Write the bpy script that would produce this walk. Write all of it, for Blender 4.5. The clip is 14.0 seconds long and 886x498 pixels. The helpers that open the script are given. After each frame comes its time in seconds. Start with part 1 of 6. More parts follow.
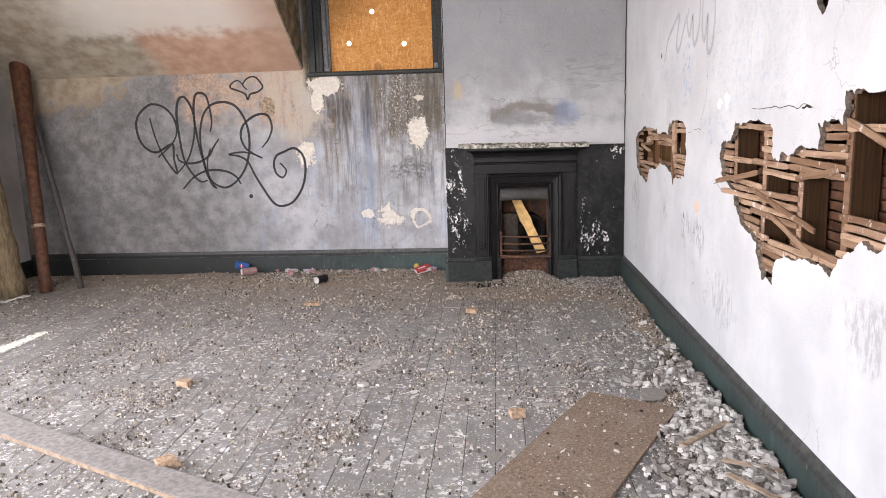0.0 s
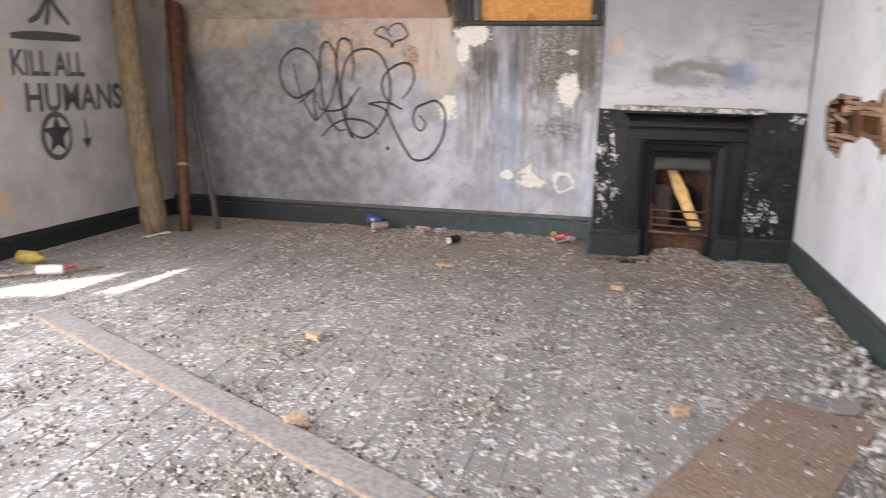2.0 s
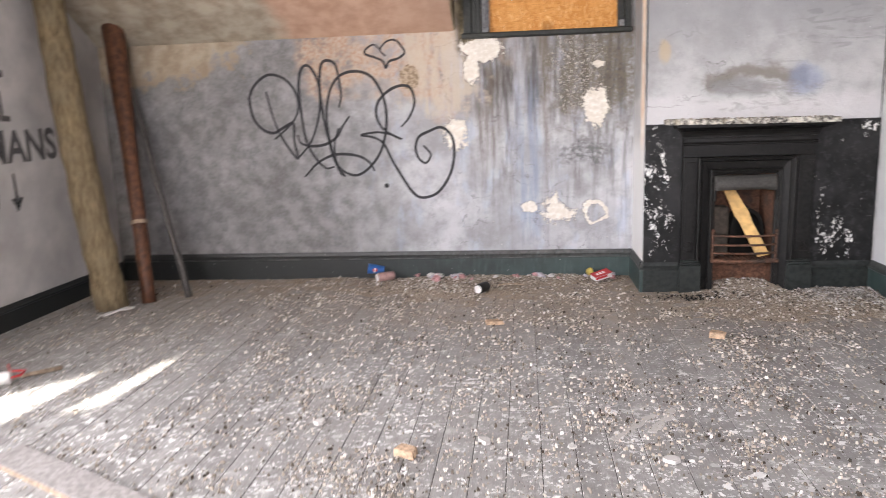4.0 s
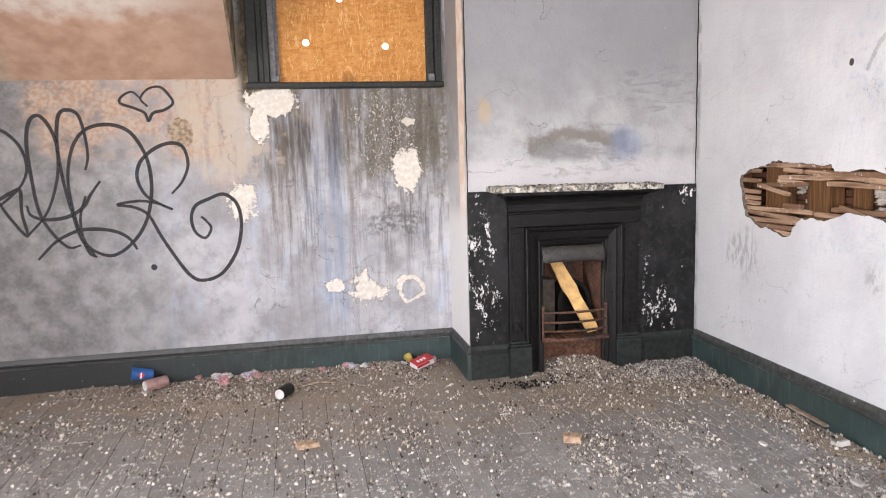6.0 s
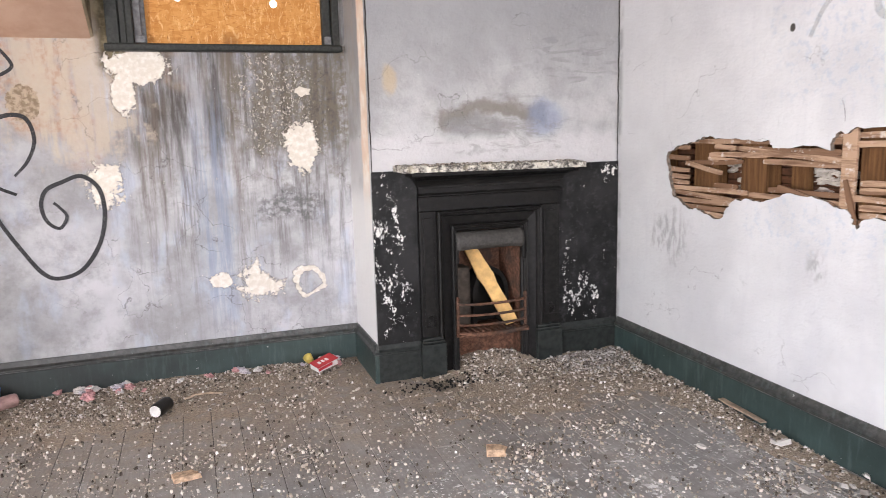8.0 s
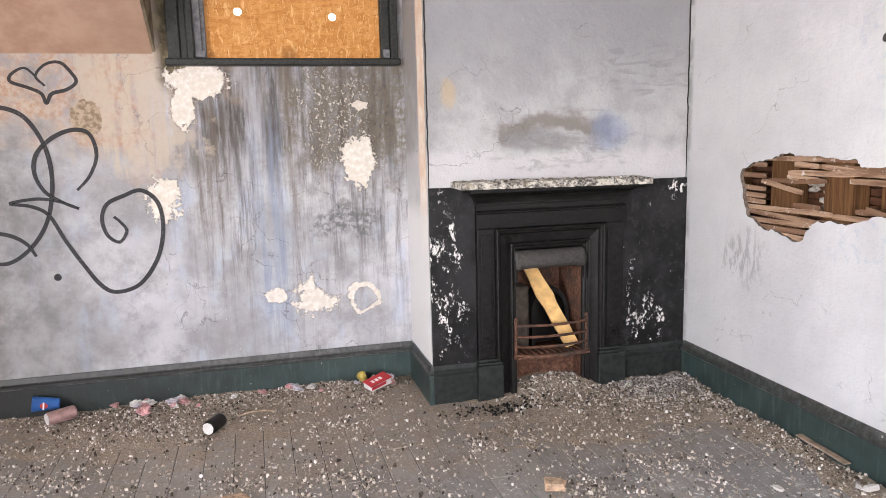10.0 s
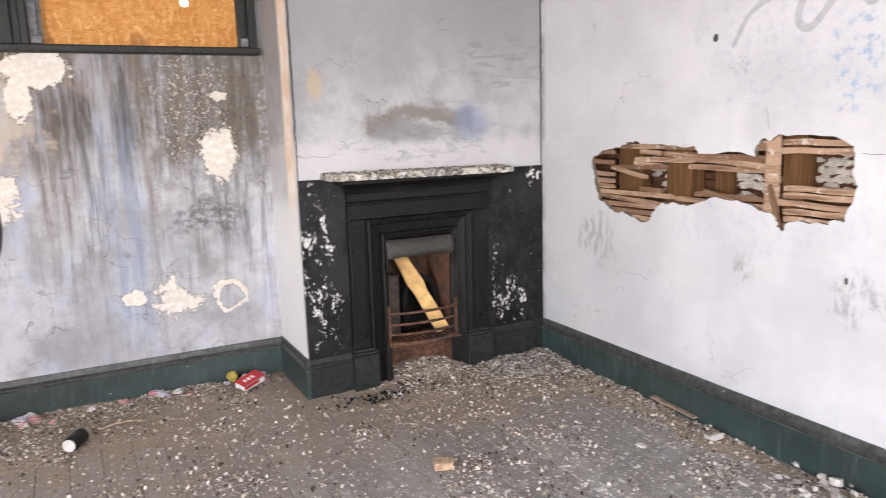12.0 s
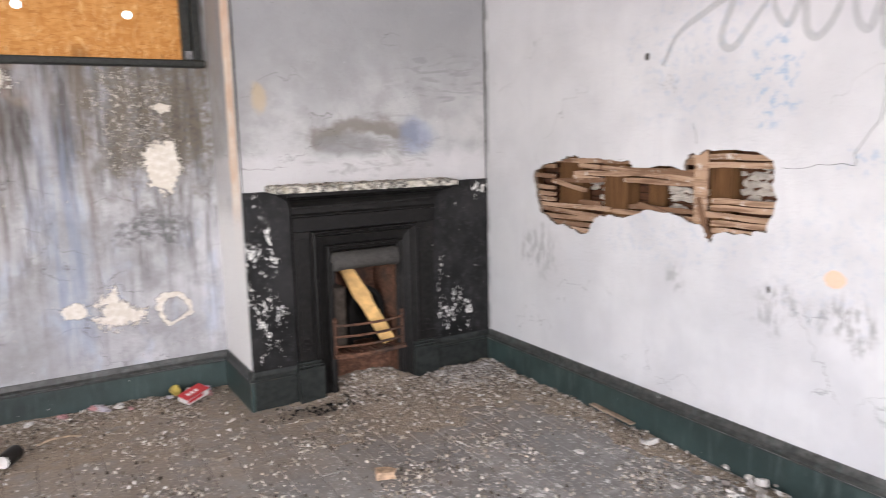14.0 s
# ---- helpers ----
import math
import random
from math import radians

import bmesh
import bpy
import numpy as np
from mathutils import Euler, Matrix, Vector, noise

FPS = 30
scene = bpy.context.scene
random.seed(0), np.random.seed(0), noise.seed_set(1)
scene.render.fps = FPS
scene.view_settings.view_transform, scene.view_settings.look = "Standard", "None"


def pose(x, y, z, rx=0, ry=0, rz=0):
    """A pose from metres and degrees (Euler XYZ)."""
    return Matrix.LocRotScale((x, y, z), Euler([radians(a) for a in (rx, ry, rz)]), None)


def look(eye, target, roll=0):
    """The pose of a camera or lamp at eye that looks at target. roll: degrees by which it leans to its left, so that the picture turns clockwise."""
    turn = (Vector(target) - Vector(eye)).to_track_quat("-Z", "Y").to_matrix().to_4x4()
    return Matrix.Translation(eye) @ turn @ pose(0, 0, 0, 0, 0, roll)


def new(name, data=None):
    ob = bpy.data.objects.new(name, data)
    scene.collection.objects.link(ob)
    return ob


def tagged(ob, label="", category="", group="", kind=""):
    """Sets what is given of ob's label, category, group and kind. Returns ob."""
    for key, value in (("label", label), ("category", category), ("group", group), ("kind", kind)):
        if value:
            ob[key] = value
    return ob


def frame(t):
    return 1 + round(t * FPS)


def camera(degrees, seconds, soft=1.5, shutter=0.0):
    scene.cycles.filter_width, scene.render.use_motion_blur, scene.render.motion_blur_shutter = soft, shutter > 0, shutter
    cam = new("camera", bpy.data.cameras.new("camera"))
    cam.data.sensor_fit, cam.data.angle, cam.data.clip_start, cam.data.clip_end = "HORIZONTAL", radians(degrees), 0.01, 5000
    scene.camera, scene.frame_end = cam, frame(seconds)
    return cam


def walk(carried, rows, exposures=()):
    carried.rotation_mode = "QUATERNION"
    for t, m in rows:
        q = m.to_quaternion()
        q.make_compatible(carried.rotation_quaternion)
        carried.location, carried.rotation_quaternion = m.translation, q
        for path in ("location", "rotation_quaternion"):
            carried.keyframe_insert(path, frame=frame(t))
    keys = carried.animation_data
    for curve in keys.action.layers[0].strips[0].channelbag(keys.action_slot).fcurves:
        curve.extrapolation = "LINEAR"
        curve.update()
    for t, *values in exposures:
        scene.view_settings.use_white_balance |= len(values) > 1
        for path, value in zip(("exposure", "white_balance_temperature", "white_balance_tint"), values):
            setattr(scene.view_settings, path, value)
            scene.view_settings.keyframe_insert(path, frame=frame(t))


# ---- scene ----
cam = camera(63.0, 14.0, soft=0.85, shutter=0.5)
PATH = [
    (0, (-0.133, 0.037, 1.447), (-0.284, 2.002, 1.103), -1.7),
    (0.5, (-0.112, 0.045, 1.446), (-0.268, 2.007, 1.09), -1.2),
    (1, (-0.125, 0.04, 1.414), (-0.32, 1.995, 1.04), -0.5),
    (1.5, (-0.188, 0.098, 1.38), (-0.434, 2.041, 0.974), -0.0),
    (2, (-0.369, 0.377, 1.362), (-0.833, 2.274, 0.927), 1.1),
    (2.2, (-0.435, 0.469, 1.378), (-0.965, 2.349, 0.946), 1.7),
    (4.3, (-1.591, 1.333, 1.353), (-1.634, 3.303, 1.01), -4.2),
    (4.5, (-1.66, 1.419, 1.391), (-1.498, 3.388, 1.076), -4.4),
    (5, (-1.728, 1.585, 1.478), (-1.257, 3.492, 1.102), -4.7),
    (5.5, (-1.737, 1.851, 1.454), (-1.235, 3.759, 1.124), -2.9),
    (6, (-1.64, 2.111, 1.476), (-1.251, 4.055, 1.211), -1.6),
    (6.5, (-1.61, 2.261, 1.488), (-1.107, 4.181, 1.248), -0.6),
    (7, (-1.652, 2.435, 1.49), (-0.98, 4.302, 1.241), -0.5),
    (7.5, (-1.64, 2.535, 1.468), (-0.902, 4.37, 1.174), -0.9),
    (8, (-1.529, 2.611, 1.469), (-0.889, 4.476, 1.132), -1.5),
    (8.5, (-1.443, 2.672, 1.471), (-0.879, 4.56, 1.133), -1.7),
    (9, (-1.432, 2.691, 1.493), (-0.935, 4.601, 1.169), -1.5),
    (9.2, (-1.441, 2.7, 1.494), (-0.959, 4.615, 1.177), -1.4),
    (11.3, (-1.671, 2.783, 1.544), (-1.002, 4.64, 1.217), -2.0),
    (11.5, (-1.701, 2.783, 1.527), (-0.948, 4.605, 1.188), -1.9),
    (12, (-1.681, 2.765, 1.524), (-0.778, 4.514, 1.171), -1.7),
    (12.5, (-1.634, 2.709, 1.532), (-0.594, 4.383, 1.189), -1.3),
    (13, (-1.65, 2.657, 1.527), (-0.533, 4.282, 1.192), -1.1),
    (13.5, (-1.636, 2.631, 1.532), (-0.478, 4.229, 1.207), -1.0),
    (14, (-1.639, 2.678, 1.519), (-0.632, 4.377, 1.201), -1.3),
]
walk(cam, [(t, look(eye, target, roll)) for t, eye, target, roll in PATH], exposures=[(0.0, 2.85), (2.2, 2.86), (4.4, 3.06), (12.0, 3.08), (13.3, 2.90), (14.0, 2.93)])

# ---- world, sun, large lights ----
world = bpy.data.worlds.new("sky")
scene.world = world
world.use_nodes = True
wn = world.node_tree
sky = wn.nodes.new("ShaderNodeTexSky")
sky.sky_type, sky.sun_disc = "NISHITA", False
SUN_EL, SUN_RIGHT = radians(21), 0.12          # elevation; metres to the right for each metre ahead
sky.sun_elevation, sky.sun_rotation = SUN_EL, math.pi - math.atan(SUN_RIGHT)
wn.links.new(sky.outputs[0], wn.nodes["Background"].inputs[0])
wn.nodes["Background"].inputs[1].default_value = 0.15

sun_data = bpy.data.lights.new("sun", "SUN")
sun_data.energy, sun_data.angle, sun_data.color = 5.0, radians(0.5), (1.0, 0.95, 0.88)
sun = new("sun", sun_data)
sun.matrix_world = look((0, 0, 0), (SUN_RIGHT, 1.0, -math.tan(SUN_EL) * math.hypot(1, SUN_RIGHT)))


def window_light(name, eye, target, w, h, watts, colour):
    """An area lamp outside an opening, in place of sky light."""
    d = bpy.data.lights.new(name, "AREA")
    d.shape, d.size, d.size_y, d.energy, d.color = "RECTANGLE", w, h, watts, colour
    ob = new(name, d)
    ob.matrix_world = look(eye, target)
    return ob


XL, XR, YA, YB, YF, ZC = -4.97, 1.0, 7.085, -0.9, 6.56, 2.75   # left and right wall, alcove, back, chimney breast, ceiling
window_light("sky_light_side", (XL - 0.8, 2.1, 1.75), (XR, 4.9, 0.8), 3.6, 1.9, 82, (1.0, 0.94, 0.965))
# added fill behind an invented back opening, to brighten the alcove wall
window_light("fill_light_back", (-1.3, YB - 2.2, 2.1), (-0.6, 4.6, 0.7), 4.4, 2.6, 108, (0.985, 0.94, 1.0))


# ---- materials ----
class Nodes:
    """A small hand for node materials in world metres."""

    def __init__(self, name):
        self.m = bpy.data.materials.new(name)
        self.m.use_nodes = True
        self.t = self.m.node_tree
        self.b = self.t.nodes["Principled BSDF"]
        self.p = None

    def put(self, sock, v):
        if isinstance(v, (int, float)):
            sock.default_value = v
        elif isinstance(v, tuple):
            sock.default_value = (*v, 1.0) if len(v) == 3 and sock.type == "RGBA" else v
        else:
            self.t.links.new(v, sock)

    def pos(self):
        if self.p is None:
            self.p = self.t.nodes.new("ShaderNodeNewGeometry").outputs["Position"]
        return self.p

    def local(self):
        """Object space, shifted from piece to piece."""
        tc = self.t.nodes.new("ShaderNodeTexCoord").outputs["Object"]
        r = self.rand()
        add = self.t.nodes.new("ShaderNodeVectorMath")
        add.operation = "ADD"
        self.put(add.inputs[0], tc)
        c = self.t.nodes.new("ShaderNodeCombineXYZ")
        for i, k in enumerate((37.0, 91.0, 53.0)):
            self.put(c.inputs[i], self.op("MULTIPLY", r, k))
        self.put(add.inputs[1], c.outputs[0])
        return add.outputs[0]

    def rand(self):
        return self.t.nodes.new("ShaderNodeObjectInfo").outputs["Random"]

    def island(self):
        return self.t.nodes.new("ShaderNodeNewGeometry").outputs["Random Per Island"]

    def xyz(self):
        s = self.t.nodes.new("ShaderNodeSeparateXYZ")
        self.put(s.inputs[0], self.pos())
        return s.outputs

    def scaled(self, v, s):
        n = self.t.nodes.new("ShaderNodeVectorMath")
        n.operation = "MULTIPLY"
        self.put(n.inputs[0], v)
        n.inputs[1].default_value = s
        return n.outputs[0]

    def noise(self, scale, detail=4.0, rough=0.55, stretch=None, vec=None, dist=0.0):
        v = vec if vec is not None else self.pos()
        if stretch:
            v = self.scaled(v, stretch)
        n = self.t.nodes.new("ShaderNodeTexNoise")
        self.put(n.inputs["Vector"], v)
        n.inputs["Scale"].default_value, n.inputs["Detail"].default_value = scale, detail
        n.inputs["Roughness"].default_value, n.inputs["Distortion"].default_value = rough, dist
        return n.outputs[0]

    def cells(self, scale, stretch=None, feature="F1", out=0, vec=None):
        v = vec if vec is not None else self.pos()
        if stretch:
            v = self.scaled(v, stretch)
        n = self.t.nodes.new("ShaderNodeTexVoronoi")
        n.feature = feature
        self.put(n.inputs["Vector"], v)
        n.inputs["Scale"].default_value = scale
        return n.outputs[out]

    def op(self, kind, a, b=0.0, c=0.0):
        n = self.t.nodes.new("ShaderNodeMath")
        n.operation = kind
        for i, v in enumerate((a, b, c)):
            self.put(n.inputs[i], v)
        return n.outputs[0]

    def ramp(self, v, a, b, lo=0.0, hi=1.0):
        n = self.t.nodes.new("ShaderNodeMapRange")
        n.interpolation_type = "SMOOTHSTEP"
        self.put(n.inputs[0], v)
        for i, k in enumerate((a, b, lo, hi)):
            n.inputs[i + 1].default_value = k
        return n.outputs[0]

    def mix(self, f, a, b):
        n = self.t.nodes.new("ShaderNodeMix")
        n.data_type = "RGBA"
        self.put(n.inputs[0], f)
        self.put(n.inputs[6], a)
        self.put(n.inputs[7], b)
        return n.outputs[2]

    def times(self, *v):
        r = v[0]
        for k in v[1:]:
            r = self.op("MULTIPLY", r, k)
        return r

    def blob(self, u, v, box, ragged, amount=0.6, soft=0.25):
        """A patch with an uneven outline, in the box (u0, v0, u1, v1)."""
        u0, v0, u1, v1 = box
        a = self.op("DIVIDE", self.op("SUBTRACT", u, (u0 + u1) / 2), abs(u1 - u0) / 2)
        b = self.op("DIVIDE", self.op("SUBTRACT", v, (v0 + v1) / 2), abs(v1 - v0) / 2)
        d = self.op("SQRT", self.op("ADD", self.op("MULTIPLY", a, a), self.op("MULTIPLY", b, b)))
        d = self.op("ADD", d, self.op("MULTIPLY", self.op("SUBTRACT", ragged, 0.5), amount * 3))
        return self.ramp(d, 1.0 - soft / 2, 1.0 + soft / 2, 1.0, 0.0)

    def warped(self, amount, scale):
        """Positions pushed about, for ragged outlines."""
        n = self.t.nodes.new("ShaderNodeTexNoise")
        self.put(n.inputs["Vector"], self.pos())
        n.inputs["Scale"].default_value, n.inputs["Detail"].default_value = scale, 3.0
        m = self.t.nodes.new("ShaderNodeVectorMath")
        m.operation = "MULTIPLY_ADD"
        self.put(m.inputs[0], n.outputs["Color"])
        m.inputs[1].default_value = (amount * 2,) * 3
        self.put(m.inputs[2], self.pos())
        return m.outputs[0]

    def crackle(self, scale, width, warp=0.12):
        """Fine irregular cracks."""
        n = self.t.nodes.new("ShaderNodeTexNoise")
        self.put(n.inputs["Vector"], self.pos())
        n.inputs["Scale"].default_value, n.inputs["Detail"].default_value = 6.0, 6.0
        m = self.t.nodes.new("ShaderNodeVectorMath")
        m.operation = "MULTIPLY_ADD"
        self.put(m.inputs[0], n.outputs["Color"])
        m.inputs[1].default_value = (warp * 3,) * 3
        self.put(m.inputs[2], self.pos())
        d = self.cells(scale, None, "DISTANCE_TO_EDGE", 0, m.outputs[0])
        return self.ramp(d, 0.0, width, 1.0, 0.0)

    def band(self, v, a, b, soft, ragged=None, amount=0.0):
        """1 between a and b."""
        if ragged is not None:
            v = self.op("ADD", v, self.op("MULTIPLY", self.op("SUBTRACT", ragged, 0.5), amount))
        return self.op("MULTIPLY", self.ramp(v, a - soft, a + soft), self.ramp(v, b - soft, b + soft, 1.0, 0.0))

    def done(self, colour, rough=0.8, bump=None, depth=0.004, metal=0.0, spec=0.3):
        self.put(self.b.inputs["Base Color"], colour)
        self.put(self.b.inputs["Roughness"], rough)
        self.put(self.b.inputs["Metallic"], metal)
        self.b.inputs["Specular IOR Level"].default_value = spec
        if bump is not None:
            n = self.t.nodes.new("ShaderNodeBump")
            n.inputs["Distance"].default_value, n.inputs["Strength"].default_value = depth, 1.0
            self.put(n.inputs["Height"], bump)
            self.t.links.new(n.outputs[0], self.b.inputs["Normal"])
        return self.m


def plain(name, c, rough=0.7, vary=0.25, scale=30.0, metal=0.0, depth=0.001, spec=0.3):
    """One colour with grain and grime."""
    g = Nodes(name)
    v = g.local()
    a, b = g.noise(scale, 5, vec=v), g.noise(scale / 6, 3, vec=v)
    dark = tuple(k * (1 - vary) for k in c)
    light = tuple(min(1, k * (1 + vary * 0.6)) for k in c)
    col = g.mix(g.ramp(a, 0.3, 0.7), dark, light)
    col = g.mix(g.ramp(b, 0.45, 0.8, 0, 0.5), col, tuple(k * 0.6 for k in c))
    return g.done(col, g.ramp(a, 0.2, 0.8, rough - 0.1, min(1, rough + 0.1)), a, depth, metal, spec)


def alcove_plaster():
    g = Nodes("stained_plaster")
    x, y, z = g.xyz()
    fine, mid, big = g.noise(38, 6, 0.65), g.noise(9, 5, 0.6), g.noise(2.2, 4)
    ragn = g.op("ADD", g.op("MULTIPLY", g.noise(9, 4, 0.6), 0.5), g.op("MULTIPLY", g.noise(36, 8, 0.8), 0.5))
    streak = g.noise(5.5, 6, 0.65, stretch=(2.6, 2.6, 0.28))
    streak2 = g.noise(9, 8, 0.72, stretch=(3, 3, 0.2))
    col = g.mix(g.ramp(big, 0.35, 0.65), (0.32, 0.32, 0.335), (0.49, 0.49, 0.51))
    col = g.mix(g.ramp(g.noise(7, 9, 0.72), 0.42, 0.68, 0, 0.6), col, (0.22, 0.215, 0.215))
    # bluish limewash showing through
    blue = g.times(g.ramp(g.noise(3.4, 5, 0.6, stretch=(1.6, 1, 0.8)), 0.52, 0.66), g.ramp(x, -3.6, -2.4))
    col = g.mix(g.op("MULTIPLY", blue, 0.55), col, (0.42, 0.47, 0.58))
    # dim light towards the far corner put in as dull grey, warmer low down
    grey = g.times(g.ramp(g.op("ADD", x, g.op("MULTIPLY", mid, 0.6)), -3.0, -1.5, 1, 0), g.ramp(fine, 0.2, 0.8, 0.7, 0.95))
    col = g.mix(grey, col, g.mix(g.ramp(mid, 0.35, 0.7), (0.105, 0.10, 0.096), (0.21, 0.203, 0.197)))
    # grime run down from the sill
    under = g.times(g.ramp(x, -2.0, -1.75), g.ramp(g.op("ADD", z, g.op("MULTIPLY", streak, 0.9)), 1.55, 2.1), g.ramp(streak, 0.38, 0.6))
    col = g.mix(g.op("MULTIPLY", under, 0.95), col, (0.070, 0.063, 0.056))
    runs = g.times(g.ramp(x, -2.1, -1.7), g.ramp(streak2, 0.46, 0.66), g.ramp(z, 0.3, 1.2, 0.25, 0.85))
    col = g.mix(runs, col, (0.125, 0.118, 0.113))
    for c0, w, k in ((-1.285, 0.035, 0.8), (-1.42, 0.025, 0.5), (-1.75, 0.09, 0.55), (-1.08, 0.03, 0.45)):
        run = g.times(g.band(x, c0 - w, c0 + w, w * 0.8, mid, 0.12), g.ramp(z, 0.6, 1.5, 0, 1), g.ramp(streak2, 0.3, 0.6))
        col = g.mix(g.op("MULTIPLY", run, k), col, (0.14, 0.11, 0.08))
    smudge = g.blob(x, z, (-1.155, 0.917, -0.788, 1.117), mid, 0.9, 0.9)
    col = g.mix(g.times(smudge, g.ramp(fine, 0.35, 0.6), 0.8), col, (0.10, 0.10, 0.10))
    right_grime = g.times(g.blob(x, z, (-1.285, 1.273, -0.466, 2.13), mid, 0.9, 0.9), g.ramp(fine, 0.3, 0.6))
    col = g.mix(g.op("MULTIPLY", right_grime, 0.9), col, (0.15, 0.13, 0.10))
    # warm undercoat
    warm = g.times(g.blob(x, z, (-3.292, 1.498, -1.838, 2.354), big, 0.9, 0.5), g.ramp(mid, 0.3, 0.6))
    col = g.mix(g.op("MULTIPLY", warm, 0.8), col, g.mix(g.ramp(fine, 0.4, 0.6), (0.38, 0.23, 0.145), (0.45, 0.355, 0.27)))
    cream = g.times(g.blob(x, z, (-2.412, 1.335, -1.788, 2.148), mid, 0.9, 0.6), g.ramp(streak, 0.4, 0.55))
    col = g.mix(g.op("MULTIPLY", cream, 0.8), col, (0.45, 0.385, 0.31))
    beige = g.times(g.blob(x, z, (-5.507, 1.696, -3.651, 2.484), mid, 0.5, 0.25), 0.9)
    col = g.mix(beige, col, g.mix(g.ramp(mid, 0.3, 0.7), (0.27, 0.21, 0.145), (0.42, 0.35, 0.26)))
    col = g.mix(g.blob(x, z, (-2.431, 1.54, -2.274, 1.744), ragn, 0.5, 0.08), col, g.mix(g.ramp(fine, 0.4, 0.6), (0.20, 0.15, 0.10), (0.38, 0.30, 0.22)))
    nook = g.times(g.ramp(g.op("ADD", z, g.op("MULTIPLY", mid, 0.35)), 1.92, 2.04), g.band(x, -1.97, -1.78, 0.03, mid, 0.1))
    col = g.mix(nook, col, g.mix(g.ramp(mid, 0.4, 0.65), (0.07, 0.055, 0.03), (0.24, 0.20, 0.13)))
    bluerun = g.times(g.band(x, -1.50, -1.32, 0.05, mid, 0.15), g.band(z, 0.4, 1.6, 0.25), g.ramp(streak2, 0.35, 0.6))
    col = g.mix(g.op("MULTIPLY", bluerun, 0.55), col, (0.25, 0.31, 0.42))
    crk = g.times(g.crackle(3.2, 0.012), g.ramp(g.noise(2.5, 3), 0.50, 0.58), g.ramp(x, -2.6, -1.8))
    col = g.mix(g.op("MULTIPLY", crk, 0.6), col, (0.06, 0.055, 0.05))
    speck = g.times(g.ramp(g.noise(70, 5, 0.7), 0.66, 0.70), g.ramp(x, -2.6, -1.8))
    col = g.mix(g.op("MULTIPLY", speck, 0.6), col, (0.10, 0.09, 0.08))
    # bare patches
    bare = 0.0
    for box, am in (((-0.98, 1.22, -0.785, 1.524), 0.75), ((-1.925, 1.74, -1.616, 1.941), 0.75), ((-1.916, 1.576, -1.791, 1.821), 0.6), ((-1.312, 0.459, -1.035, 0.692), 0.95),
                    ((-1.474, 0.54, -1.341, 0.631), 0.7), ((-2.074, 1.076, -1.887, 1.31), 1.0), ((-0.905, 1.667, -0.823, 1.717), 0.8)):
        bare = g.op("MAXIMUM", bare, g.blob(x, z, box, ragn, am * 1.25, 0.06))
    bare = g.op("MULTIPLY", bare, g.op("SUBTRACT", 1.0, g.blob(x, z, (-1.179, 0.56, -0.964, 0.793), ragn, 0.7, 0.1)))
    ring = g.op("SUBTRACT", g.blob(x, z, (-0.987, 0.437, -0.793, 0.639), mid, 0.5, 0.1), g.blob(x, z, (-0.956, 0.457, -0.823, 0.599), mid, 0.6, 0.1))
    flecks = g.times(g.blob(x, z, (-1.233, 1.376, -0.873, 1.931), mid, 0.8, 0.6), g.ramp(g.noise(48, 6, 0.75, stretch=(1.0, 1, 0.8)), 0.54, 0.58))
    flecks2 = g.times(g.ramp(x, -2.4, -1.6), g.ramp(g.noise(34, 5, 0.7, stretch=(1.3, 1, 0.6)), 0.66, 0.70))
    bare = g.op("MAXIMUM", g.op("MAXIMUM", bare, ring), g.op("MAXIMUM", flecks, g.op("MULTIPLY", flecks2, 0.8)))
    col = g.mix(bare, col, g.mix(g.ramp(fine, 0.4, 0.7), (0.60, 0.555, 0.48), (0.73, 0.70, 0.645)))
    h = g.op("SUBTRACT", g.op("ADD", g.op("MULTIPLY", fine, 0.25), g.op("MULTIPLY", mid, 0.5)), g.op("MULTIPLY", bare, 0.5))
    return g.done(col, 0.85, h, 0.011)


def slope_plaster():
    g = Nodes("bare_pink_plaster")
    x, y, z = g.xyz()
    fine, mid, big = g.noise(30, 6, 0.6), g.noise(7, 5, 0.6), g.noise(2.0, 4)
    pink = g.mix(g.ramp(mid, 0.3, 0.7), (0.385, 0.235, 0.163), (0.51, 0.345, 0.248))
    beige = g.mix(g.ramp(mid, 0.3, 0.7), (0.26, 0.215, 0.16), (0.42, 0.37, 0.29))
    col = g.mix(g.ramp(g.op("ADD", x, g.op("MULTIPLY", g.op("SUBTRACT", big, 0.5), 0.5)), -3.45, -3.25), beige, pink)
    pale = g.times(g.band(x, -3.9, -2.2, 0.4), g.ramp(g.op("ADD", z, g.op("MULTIPLY", mid, 0.2)), 2.36, 2.46))
    col = g.mix(g.op("MULTIPLY", pale, 0.85), col, (0.62, 0.58, 0.52))
    stain = g.ramp(g.op("ADD", x, g.op("MULTIPLY", mid, 0.4)), -2.3, -1.8, 0, 0.45)
    col = g.mix(stain, col, (0.35, 0.24, 0.18))
    return g.done(col, 0.9, g.op("ADD", g.op("MULTIPLY", fine, 0.3), mid), 0.006)


def cheek_plaster():
    g = Nodes("damp_cheek_plaster")
    mid = g.noise(8, 6, 0.6)
    col = g.mix(g.ramp(mid, 0.35, 0.7), (0.10, 0.08, 0.05), (0.30, 0.25, 0.17))
    return g.done(col, 0.75, mid, 0.008)


